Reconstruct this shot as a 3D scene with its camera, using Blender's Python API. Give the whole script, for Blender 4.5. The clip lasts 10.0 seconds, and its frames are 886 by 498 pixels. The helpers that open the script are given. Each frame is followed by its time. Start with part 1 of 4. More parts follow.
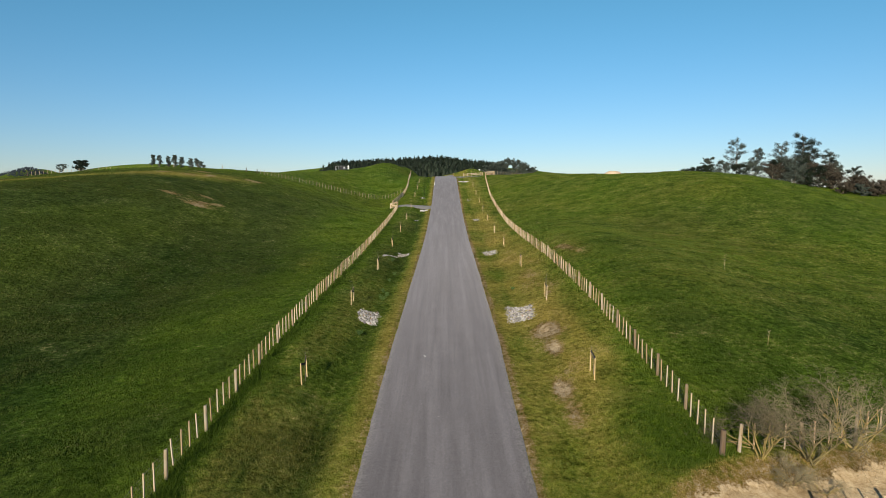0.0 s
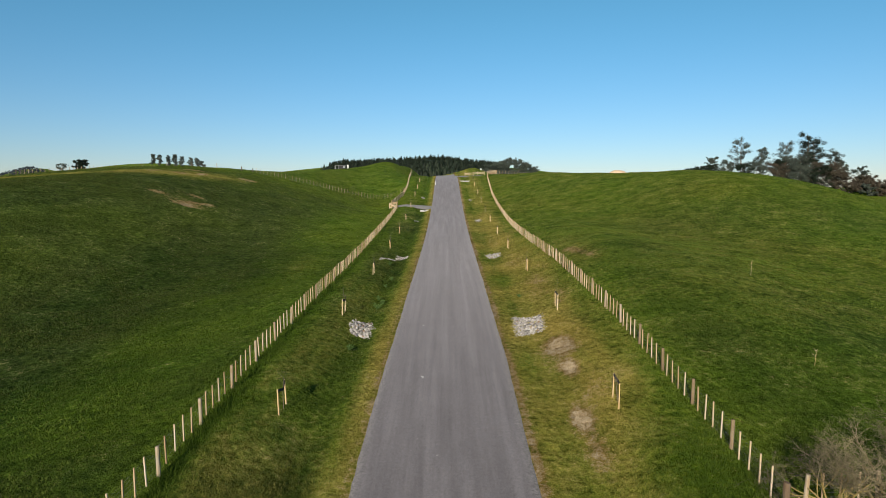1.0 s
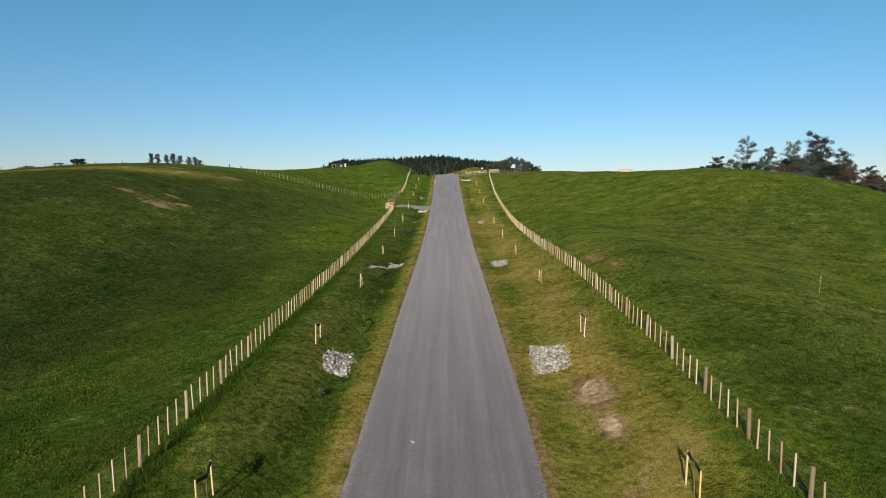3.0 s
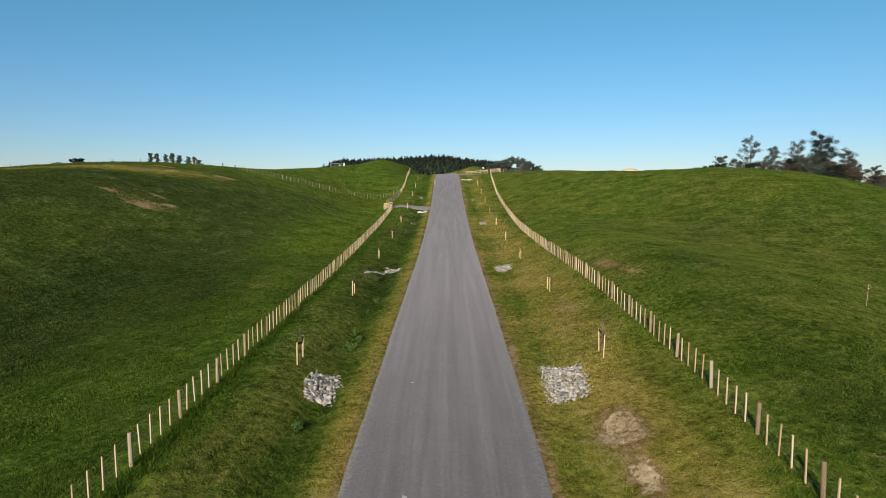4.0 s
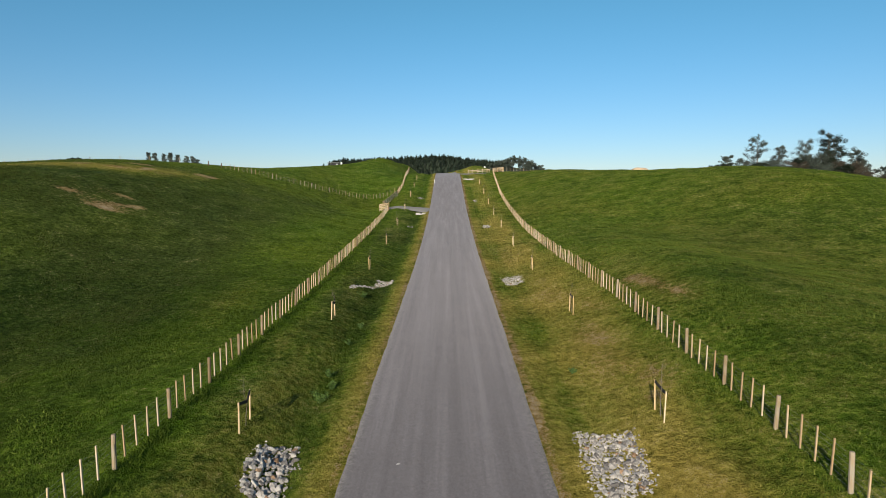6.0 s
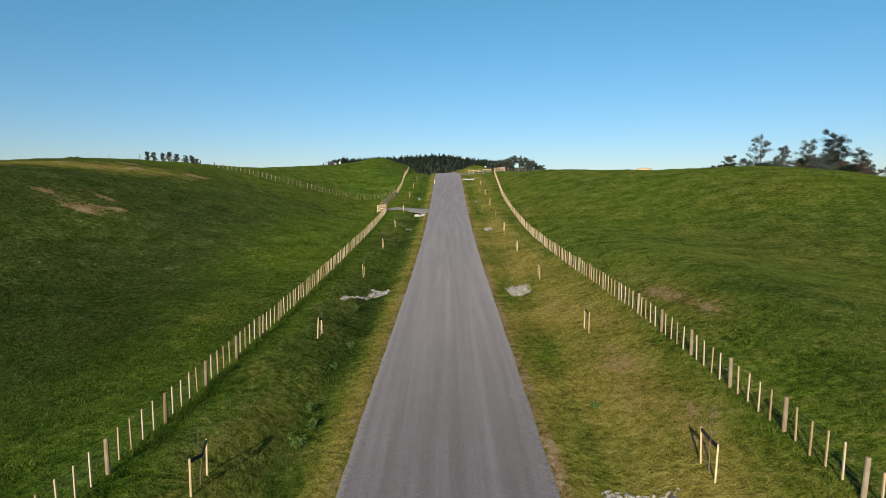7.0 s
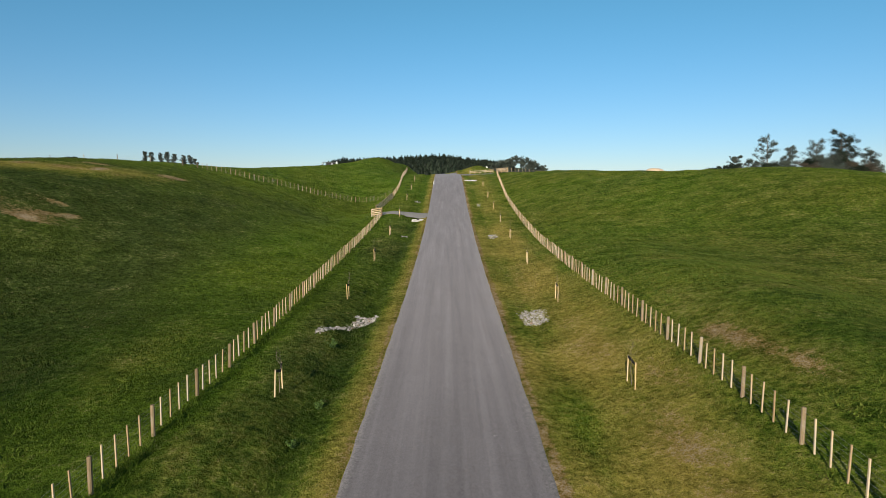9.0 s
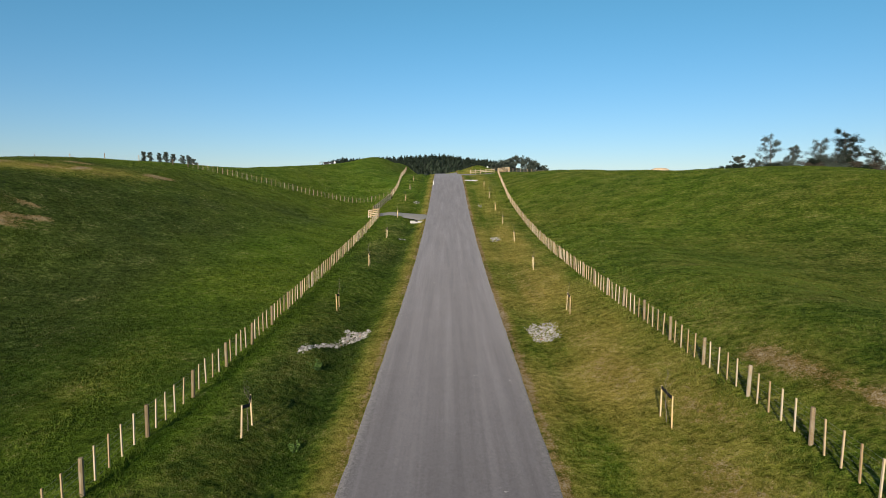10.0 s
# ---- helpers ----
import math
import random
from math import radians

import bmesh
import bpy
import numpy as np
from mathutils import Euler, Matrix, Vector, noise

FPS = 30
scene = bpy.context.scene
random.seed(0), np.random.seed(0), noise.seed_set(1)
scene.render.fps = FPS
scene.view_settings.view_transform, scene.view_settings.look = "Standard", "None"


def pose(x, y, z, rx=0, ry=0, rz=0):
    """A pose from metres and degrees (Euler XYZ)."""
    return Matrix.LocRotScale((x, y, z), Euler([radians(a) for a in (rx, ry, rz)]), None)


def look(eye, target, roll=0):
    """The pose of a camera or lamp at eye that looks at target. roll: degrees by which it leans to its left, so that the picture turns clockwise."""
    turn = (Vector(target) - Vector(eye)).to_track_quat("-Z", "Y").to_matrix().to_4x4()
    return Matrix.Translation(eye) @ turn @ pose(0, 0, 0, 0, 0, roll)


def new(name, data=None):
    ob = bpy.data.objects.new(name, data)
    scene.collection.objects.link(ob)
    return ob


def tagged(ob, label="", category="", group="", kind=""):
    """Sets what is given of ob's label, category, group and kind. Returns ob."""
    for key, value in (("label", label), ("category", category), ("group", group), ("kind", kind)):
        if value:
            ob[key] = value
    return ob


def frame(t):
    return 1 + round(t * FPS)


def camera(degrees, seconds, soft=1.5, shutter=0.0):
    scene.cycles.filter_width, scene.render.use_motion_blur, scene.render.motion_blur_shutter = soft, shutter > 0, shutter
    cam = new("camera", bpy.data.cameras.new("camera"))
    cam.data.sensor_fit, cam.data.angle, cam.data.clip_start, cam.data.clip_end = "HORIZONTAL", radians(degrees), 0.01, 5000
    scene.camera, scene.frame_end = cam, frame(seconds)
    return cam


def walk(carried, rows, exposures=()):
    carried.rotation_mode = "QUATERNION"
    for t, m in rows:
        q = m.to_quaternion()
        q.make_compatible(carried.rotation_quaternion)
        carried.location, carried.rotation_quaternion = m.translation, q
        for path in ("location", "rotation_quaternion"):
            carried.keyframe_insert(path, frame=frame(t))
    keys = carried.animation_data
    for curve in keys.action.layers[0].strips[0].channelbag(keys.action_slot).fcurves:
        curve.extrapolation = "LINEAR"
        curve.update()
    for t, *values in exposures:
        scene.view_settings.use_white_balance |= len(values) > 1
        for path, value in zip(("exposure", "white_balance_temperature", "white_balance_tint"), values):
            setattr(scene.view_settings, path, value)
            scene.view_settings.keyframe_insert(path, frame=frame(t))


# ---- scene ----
# camera: a drone flying forward above a country road
cam = camera(74.8, 10.0, soft=0.95)
METRES, EYE, TILT, LEAN, TURN = 41.0, 10.3, -6.2, 0.0, 0.0
ROWS = [
    (0.0, 0.0, 0.0, 0.0, -0.0, 0.0, 0.0),
    (0.5, 0.0006, 0.0508, 0.0042, 0.1, -0.0, -0.03),
    (1.0, 0.0011, 0.1014, 0.0086, 0.1, -0.02, -0.05),
    (1.5, 0.0015, 0.1521, 0.0126, 0.1, -0.02, -0.06),
    (2.0, 0.0017, 0.2028, 0.0166, 0.11, -0.02, -0.08),
    (2.5, 0.0022, 0.2534, 0.0209, 0.11, -0.02, -0.1),
    (4.0, 0.0037, 0.4039, 0.0351, 0.16, -0.03, -0.15),
    (4.5, 0.004, 0.4538, 0.04, 0.17, -0.04, -0.16),
    (5.0, 0.0043, 0.5039, 0.0446, 0.19, -0.03, -0.17),
    (5.5, 0.0045, 0.5538, 0.0497, 0.2, -0.03, -0.17),
    (7.0, 0.0038, 0.7002, 0.0699, 0.19, -0.07, -0.28),
    (7.5, 0.004, 0.7496, 0.0774, 0.2, -0.07, -0.29),
    (8.0, 0.0042, 0.7989, 0.0851, 0.21, -0.07, -0.3),
    (8.5, 0.0043, 0.8479, 0.0928, 0.2, -0.07, -0.32),
    (9.0, 0.0046, 0.8965, 0.0996, 0.2, -0.06, -0.32),
    (9.5, 0.0049, 0.9451, 0.105, 0.21, -0.05, -0.3),
    (10.0, 0.0047, 0.9936, 0.1094, 0.19, -0.04, -0.3),
]
walk(cam, [(t, pose(0, 0, EYE, TILT, LEAN, TURN) @ pose(METRES * x, METRES * y, METRES * z, 90 + pitch, roll, yaw)) for t, x, y, z, yaw, pitch, roll in ROWS],
     exposures=((0.0, 0.55, 6500, 10), (10.0, 0.55, 6500, 10)))

# ---- light ----
SUN_AZ, SUN_EL = 15.0, 21.6     # the light runs 15 degrees right of ahead; the sun is low behind the camera
world = bpy.data.worlds.new("sky")
scene.world = world
world.use_nodes = True
wn = world.node_tree
sky = wn.nodes.new("ShaderNodeTexSky")
sky.sky_type = "NISHITA"
sky.sun_disc = False
sky.sun_elevation = radians(SUN_EL)
sky.sun_rotation = radians(180 + SUN_AZ)
sky.altitude = 0.0
sky.air_density, sky.dust_density, sky.ozone_density = 1.0, 0.0, 2.6
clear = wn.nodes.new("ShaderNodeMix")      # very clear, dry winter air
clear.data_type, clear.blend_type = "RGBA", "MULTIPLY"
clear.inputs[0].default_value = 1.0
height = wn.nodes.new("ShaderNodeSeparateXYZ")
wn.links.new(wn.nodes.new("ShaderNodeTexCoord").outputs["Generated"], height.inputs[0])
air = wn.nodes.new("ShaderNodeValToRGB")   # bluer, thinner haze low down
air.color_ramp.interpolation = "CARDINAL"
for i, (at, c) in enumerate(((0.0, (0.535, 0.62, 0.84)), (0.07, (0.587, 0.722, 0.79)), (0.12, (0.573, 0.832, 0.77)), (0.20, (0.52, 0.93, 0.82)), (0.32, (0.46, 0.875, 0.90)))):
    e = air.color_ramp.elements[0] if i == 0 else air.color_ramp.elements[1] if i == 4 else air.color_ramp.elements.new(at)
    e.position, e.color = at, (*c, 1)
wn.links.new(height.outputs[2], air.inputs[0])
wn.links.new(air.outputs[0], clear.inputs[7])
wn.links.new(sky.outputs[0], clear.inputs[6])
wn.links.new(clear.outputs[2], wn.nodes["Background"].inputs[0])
wn.nodes["Background"].inputs[1].default_value = 0.084
sun = new("sun", bpy.data.lights.new("sun", "SUN"))
sun.data.energy, sun.data.angle, sun.data.color = 5.0, radians(0.53), (1.0, 0.87, 0.68)
sa, se = radians(SUN_AZ), radians(SUN_EL)
LIGHT = Vector((math.sin(sa) * math.cos(se), math.cos(sa) * math.cos(se), -math.sin(se)))
sun.matrix_world = look((0, 0, 60), Vector((0, 0, 60)) + LIGHT)

# ---- terrain ----
PROFILE = [4.89, 0.43, -4.03, -0.09, 1.09, 1.74, 3.95, 8.38, 15.53, 10.98, 16.54, -40.0]
HILLS_LEFT = [
    [-6.0, -4.1, -2.9, -3.7, -6.9, -6.4, -3.0, -0.1, 6.2, 16.7, 29.1],
    [-6.4, -4.8, -2.5, 0.8, -1.2, 3.0, 4.9, 1.0, 10.5, 19.0, 23.3],
    [-6.1, -4.9, -3.3, -0.7, 0.2, 3.0, 5.8, 2.7, 17.5, 20.9, 15.6],
    [-4.9, -3.9, -3.2, -2.6, -0.8, 5.1, 10.2, 9.1, 19.1, 16.0, 7.4],
    [-2.9, -1.9, -0.7, 1.6, 6.8, 13.5, 15.6, 15.8, 14.1, 8.1, 0.7],
    [-0.1, 1.1, 2.5, 4.3, 6.5, 8.2, 12.1, 15.7, 10.5, 3.8, -2.6],
    [3.3, 4.2, 4.9, 5.3, 5.5, 6.5, 9.2, 10.7, 7.6, 2.5, -3.0],
    [7.1, 7.1, 6.7, 5.9, 5.2, 5.3, 5.7, 5.5, 4.0, 1.2, -2.4],
]
HILLS_RIGHT = [
    [-17.6, -12.7, -7.9, -3.2, 1.0, 2.2, 2.5, 6.2, 13.2, 20.3, 26.5],
    [-15.9, -11.3, -6.8, -2.2, 4.7, 3.8, 2.5, 8.0, 15.3, 16.3, 14.8],
    [-14.1, -9.8, -5.3, -0.4, 5.5, 3.5, 5.5, 11.8, 15.5, 10.5, 4.1],
    [-12.2, -8.4, -4.5, -0.2, 2.9, 2.9, 7.9, 15.5, 14.8, 6.0, -2.5],
    [-10.1, -7.5, -5.1, -3.2, -0.5, 8.0, 17.0, 13.1, 11.1, 4.0, -3.7],
    [-8.3, -7.2, -6.4, -6.1, -4.6, 1.8, 11.3, 10.2, 6.9, 3.1, -1.0],
    [-6.7, -7.6, -8.5, -9.1, -9.5, -8.8, -5.5, -1.0, 1.4, 2.8, 3.6],
    [-5.3, -8.0, -10.5, -12.9, -15.6, -18.2, -17.8, -12.7, -5.5, 1.8, 8.8],
]


def spline(u, n):
    """Weights of n evenly spaced cubic control values at u."""
    u = np.clip(np.asarray(u, float), 0, n - 3.0001)
    i = np.floor(u).astype(int)
    t = u - i
    w = np.stack([(1 - t) ** 3, 3 * t ** 3 - 6 * t ** 2 + 4, -3 * t ** 3 + 3 * t ** 2 + 3 * t + 1, t ** 3], -1) / 6
    return i, w


def smooth(a, b, v):
    t = np.clip((np.asarray(v, float) - a) / (b - a), 0, 1)
    return t * t * (3 - 2 * t)


def bump(x, y, cx, cy, sx, sy):
    return np.exp(-((x - cx) / sx) ** 2 - ((y - cy) / sy) ** 2)


def lattice(ix, iy, seed):
    v = np.sin(ix * 127.1 + iy * 311.7 + seed * 74.7) * 43758.5453
    return v - np.floor(v)


def rough(x, y, size, seed=0):
    """Smooth value noise in -1 .. 1 with features of the given size in metres."""
    x, y = np.asarray(x, float) / size, np.asarray(y, float) / size
    ix, iy = np.floor(x), np.floor(y)
    fx, fy = smooth(0, 1, x - ix), smooth(0, 1, y - iy)
    a, b = lattice(ix, iy, seed), lattice(ix + 1, iy, seed)
    c, d = lattice(ix, iy + 1, seed), lattice(ix + 1, iy + 1, seed)
    return 2 * ((a * (1 - fx) + b * fx) * (1 - fy) + (c * (1 - fx) + d * fx) * fy) - 1


def road_x(y):
    """The middle line of the road."""
    y = np.asarray(y, float)
    return 1.02 * (1 - np.exp(-np.maximum(y - 15, 0) / 95))


def hills(x, y):
    x, y = np.asarray(x, float), np.asarray(y, float)
    v = (150 * np.arcsinh(y / 150) + 30) / 28
    s = np.abs(x) - 8
    u = np.arcsinh(np.maximum(s, 0) / 22) / 0.5
    win = 1 - np.exp(-np.maximum(s, 0) ** 2 / 40)
    i, w = spline(v, len(PROFILE))
    mid = sum(np.array(PROFILE)[i + k] * w[..., k] for k in range(4))
    side = 0
    for table, on in ((HILLS_LEFT, x < 0), (HILLS_RIGHT, x >= 0)):
        g = np.array(table)
        iu, wu = spline(u, g.shape[0])
        iv, wv = spline(v, g.shape[1])
        side = side + on * sum(g[iu + a, iv + b] * wu[..., a] * wv[..., b] for a in range(4) for b in range(4))
    return mid * (1 - win) + side * win + -1.93 * bump(x, y, -23, 188, 9, 20) - 2.6 * bump(x, y, 92, 120, 16, 30)


def distance(x, y):
    """The far country: low ground with a wooded ridge ahead and hills to the left."""
    z = 1.0 + 3 * rough(x, y, 260, 3) + 76 * bump(x, y, -90, 1680, 560, 330) + 39 * bump(x, y, -470, 1060, 160, 130)
    z = z + 24 * bump(x, y, -640, 1060, 130, 130) + 98 * bump(x, y, -2080, 3000, 120, 320) 
    return z + 15 * bump(x, y, 50, 500, 60, 90) + 14 * bump(x, y, 18, 300, 22, 40) + 13 * bump(x, y, 205, 440, 70, 60) + 5 * bump(x, y, 280, 430, 90, 60)


def lift(x, y):
    """The verges climb from the drains to the fences."""
    c = np.asarray(x, float) - road_x(y)
    up = np.where(c > 0, 1.15 * smooth(4.0, 11.2, c) * (1 - smooth(11.5, 30, c)), 0.65 * smooth(4.0, 10.2, -c) * (1 - smooth(10.6, 26, -c)))
    return up * (1 - smooth(70, 125, y))


def bank_edge(x, y):
    """Metres in front of the lip of the cut bank above the sandy track."""
    x = np.asarray(x, float)
    return y - np.interp(x, [4, 8, 9.2, 10.9, 12.4, 16, 18, 40], [16.6, 20.0, 20.5, 21.2, 21.7, 22.6, 23.3, 27.6])


def land(x, y):
    """Ground height everywhere, as arrays."""
    x, y = np.asarray(x, float), np.asarray(y, float)
    w = smooth(235, 400, np.hypot(x, y - 60))
    z = hills(x, y) * (1 - w) + distance(x, y) * w
    z = z + 6.0 * bump(x, y, 20, 275, 20, 30) + 8.6 * bump(x, y, -52, 292, 24, 22) + 2.4 * bump(x, y, -18.5, 187, 6, 15) + 1.3 * bump(x, y, -22, 224, 5, 18)
    z = z + lift(x, y)
    near = 1 - smooth(150, 300, np.hypot(x, y - 60))
    c = np.abs(x - road_x(y))
    off = smooth(3.6, 5.5, c)
    z = z + near * off * (0.07 * rough(x, y, 3.1, 1) + 0.035 * rough(x, y, 1.1, 2))
    verge = off * (1 - smooth(9.0, 11.0, c)) * (1 - smooth(80, 130, y))
    z = z + verge * np.where(x < 0, 1.0, 0.45) * (0.10 * rough(x, y * 0.7, 1.5, 8) + 0.06 * rough(x, y, 0.75, 9))
    field = smooth(10.5, 16, c)
    z = z + near * field * (0.16 * rough(x, y, 9.0, 5) + 0.05 * rough(x, y, 1.7, 6))
    z = z - near * (np.where(x > 0, 0.18, 0.36) * np.exp(-((c - 5.7) / 1.0) ** 2))
    z = z - 0.55 * smooth(0.0, -1.3, bank_edge(x, y) + 0.15 * rough(x, y, 1.2, 7)) * smooth(7.0, 9.5, x)
    return z - near * 0.10 * (1 - smooth(3.15, 3.55, c))


def ground_z(x, y):
    return float(land(np.array([x]), np.array([y]))[0])


# ---- materials ----
def material(name, rough_value=0.9, spec=0.2, metal=0.0):
    m = bpy.data.materials.new(name)
    m.use_nodes = True
    b = m.node_tree.nodes["Principled BSDF"]
    b.inputs["Roughness"].default_value = rough_value
    b.inputs["Specular IOR Level"].default_value = spec
    b.inputs["Metallic"].default_value = metal
    return m, m.node_tree, b


def sheen(b, weight, rough_value, tint):
    """The pale bloom that a fibrous or gritty surface shows at a low angle."""
    b.inputs["Sheen Weight"].default_value = weight
    b.inputs["Sheen Roughness"].default_value = rough_value
    b.inputs["Sheen Tint"].default_value = (*tint, 1)


def node(nt, kind, **values):
    n = nt.nodes.new(kind)
    for k, v in values.items():
        n.inputs[k.replace("_", " ")].default_value = v
    return n


def place_of(nt, local=False, scale=(1, 1, 1)):
    """World position, or the object's own, stretched."""
    if local:
        src = nt.nodes.new("ShaderNodeTexCoord").outputs["Object"]
    else:
        src = nt.nodes.new("ShaderNodeNewGeometry").outputs["Position"]
    mp = nt.nodes.new("ShaderNodeMapping")
    mp.inputs["Scale"].default_value = scale
    nt.links.new(src, mp.inputs["Vector"])
    return mp.outputs[0]


def noise_at(nt, vec, scale, detail=3.0, roughness=0.55):
    n = node(nt, "ShaderNodeTexNoise", Scale=scale, Detail=detail, Roughness=roughness)
    nt.links.new(vec, n.inputs["Vector"])
    return n.outputs["Fac"]


def ramp(nt, fac, *stops):
    r = nt.nodes.new("ShaderNodeValToRGB")
    while len(r.color_ramp.elements) < len(stops):
        r.color_ramp.elements.new(0.5)
    for e, (p, c) in zip(r.color_ramp.elements, stops):
        e.position = p
        e.color = (*c, 1) if len(c) == 3 else c
    nt.links.new(fac, r.inputs[0])
    return r.outputs[0]


def calc(nt, op, a, b):
    n = nt.nodes.new("ShaderNodeMath")
    n.operation = op
    for i, v in enumerate((a, b)):
        if isinstance(v, (int, float)):
            n.inputs[i].default_value = v
        else:
            nt.links.new(v, n.inputs[i])
    return n.outputs[0]


def blend(nt, fac, a, b, mode="MIX"):
    n = nt.nodes.new("ShaderNodeMix")
    n.data_type, n.blend_type = "RGBA", mode
    for sock, v in ((n.inputs[0], fac), (n.inputs[6], a), (n.inputs[7], b)):
        if isinstance(v, (int, float)):
            sock.default_value = v
        elif isinstance(v, tuple):
            sock.default_value = (*v, 1)
        else:
            nt.links.new(v, sock)
    return n.outputs[2]


def relief(nt, bsdf, fac, distance_m, strength=1.0):
    b = node(nt, "ShaderNodeBump", Strength=strength, Distance=distance_m)
    nt.links.new(fac, b.inputs["Height"])
    nt.links.new(b.outputs[0], bsdf.inputs["Normal"])


def cover_sockets(nt):
    at = nt.nodes.new("ShaderNodeAttribute")
    at.attribute_name = "cover"
    sep = nt.nodes.new("ShaderNodeSeparateColor")
    nt.links.new(at.outputs["Color"], sep.inputs[0])
    return (*sep.outputs[:3], at.outputs["Alpha"])


def grass_ground():
    m, nt, b = material("pasture", 0.95, 0.02)
    pos = place_of(nt)
    big, mid = noise_at(nt, pos, 0.045, 3), noise_at(nt, pos, 0.4, 4)
    small, fine = noise_at(nt, pos, 3.0, 4, 0.68), noise_at(nt, pos, 15, 3, 0.75)
    mixv = calc(nt, "ADD", calc(nt, "MULTIPLY", mid, 0.25), calc(nt, "ADD", calc(nt, "MULTIPLY", small, 0.42), calc(nt, "MULTIPLY", fine, 0.33)))
    green = ramp(nt, mixv, (0.37, (0.024, 0.045, 0.005)), (0.46, (0.074, 0.120, 0.011)), (0.54, (0.132, 0.186, 0.021)), (0.64, (0.215, 0.255, 0.045)))
    tuft = noise_at(nt, pos, 1.7, 4, 0.7)
    green = blend(nt, 1.0, green, ramp(nt, tuft, (0.36, (0.60, 0.62, 0.60)), (0.5, (0.96, 0.96, 0.96)), (0.64, (1.30, 1.26, 1.2))), "MULTIPLY")
    tint = ramp(nt, big, (0.35, (0.86, 1.0, 0.9)), (0.65, (1.12, 1.03, 1.0)))
    green = blend(nt, 1.0, green, tint, "MULTIPLY")
    straw = ramp(nt, mixv, (0.38, (0.19, 0.150, 0.028)), (0.5, (0.37, 0.292, 0.066)), (0.62, (0.54, 0.43, 0.135)))
    soil = ramp(nt, mixv, (0.4, (0.24, 0.165, 0.085)), (0.5, (0.37, 0.275, 0.158)), (0.6, (0.50, 0.395, 0.25)))
    dry, bare, lush_dark, rank = cover_sockets(nt)
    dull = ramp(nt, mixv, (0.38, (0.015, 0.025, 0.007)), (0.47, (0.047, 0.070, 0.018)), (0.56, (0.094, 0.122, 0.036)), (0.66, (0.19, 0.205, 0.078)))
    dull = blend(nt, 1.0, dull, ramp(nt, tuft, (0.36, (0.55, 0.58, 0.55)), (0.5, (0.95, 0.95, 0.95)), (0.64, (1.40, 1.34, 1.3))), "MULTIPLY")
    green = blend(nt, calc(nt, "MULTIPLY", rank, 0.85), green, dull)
    grain = calc(nt, "MULTIPLY", calc(nt, "SUBTRACT", calc(nt, "ADD", calc(nt, "MULTIPLY", small, 0.6), calc(nt, "MULTIPLY", mid, 0.4)), 0.5), 2.2)
    dryf = ramp(nt, calc(nt, "ADD", dry, calc(nt, "MULTIPLY", grain, 0.55)), (0.08, (0, 0, 0)), (0.95, (1, 1, 1)))
    speck = calc(nt, "MULTIPLY", calc(nt, "SUBTRACT", fine, 0.5), 2.6)
    baref = ramp(nt, calc(nt, "ADD", bare, calc(nt, "ADD", grain, speck)), (0.42, (0, 0, 0)), (0.75, (1, 1, 1)))
    col = blend(nt, dryf, green, straw)
    col = blend(nt, calc(nt, "MULTIPLY", lush_dark, 0.85), col, blend(nt, 1.0, green, (0.42, 0.58, 0.40), "MULTIPLY"))
    worn = ramp(nt, calc(nt, "ADD", bare, calc(nt, "MULTIPLY", grain, 0.9)), (0.27, (0, 0, 0)), (0.55, (1, 1, 1)))
    col = blend(nt, calc(nt, "MULTIPLY", worn, 0.8), col, ramp(nt, mixv, (0.38, (0.20, 0.112, 0.033)), (0.5, (0.36, 0.222, 0.072)), (0.62, (0.49, 0.345, 0.142))))
    col = blend(nt, baref, col, soil)
    nt.links.new(col, b.inputs["Base Color"])
    turf = calc(nt, "SUBTRACT", 1.0, calc(nt, "MULTIPLY", baref, 0.85))
    clumps = noise_at(nt, pos, 1.15, 3, 0.6)
    relief(nt, b, calc(nt, "MULTIPLY", calc(nt, "ADD", calc(nt, "ADD", small, calc(nt, "MULTIPLY", clumps, 1.3)), calc(nt, "MULTIPLY", fine, 0.5)), turf), 0.52, 1.0)
    return m


def blade_material():
    m, nt, b = material("grass_blades", 0.8, 0.04)
    pos = place_of(nt)
    isl = nt.nodes.new("ShaderNodeNewGeometry").outputs["Random Per Island"]
    v = calc(nt, "ADD", calc(nt, "MULTIPLY", isl, 0.6), calc(nt, "MULTIPLY", noise_at(nt, pos, 0.5, 3), 0.4))
    green = ramp(nt, v, (0.2, (0.030, 0.056, 0.006)), (0.5, (0.062, 0.100, 0.011)), (0.8, (0.105, 0.142, 0.022)))
    straw = ramp(nt, v, (0.2, (0.135, 0.105, 0.022)), (0.5, (0.245, 0.19, 0.046)), (0.8, (0.36, 0.28, 0.086)))
    dry, _, lush_dark, rank = cover_sockets(nt)
    green = blend(nt, calc(nt, "MULTIPLY", lush_dark, 0.85), green, blend(nt, 1.0, green, (0.44, 0.54, 0.40), "MULTIPLY"))
    green = blend(nt, calc(nt, "MULTIPLY", rank, 0.7), green, ramp(nt, v, (0.2, (0.010, 0.014, 0.005)), (0.5, (0.027, 0.036, 0.010)), (0.8, (0.064, 0.068, 0.024))))
    f = ramp(nt, calc(nt, "ADD", dry, calc(nt, "MULTIPLY", calc(nt, "SUBTRACT", isl, 0.5), 0.3)), (0.27, (0, 0, 0)), (0.95, (1, 1, 1)))
    nt.links.new(blend(nt, f, green, straw), b.inputs["Base Color"])
    return m


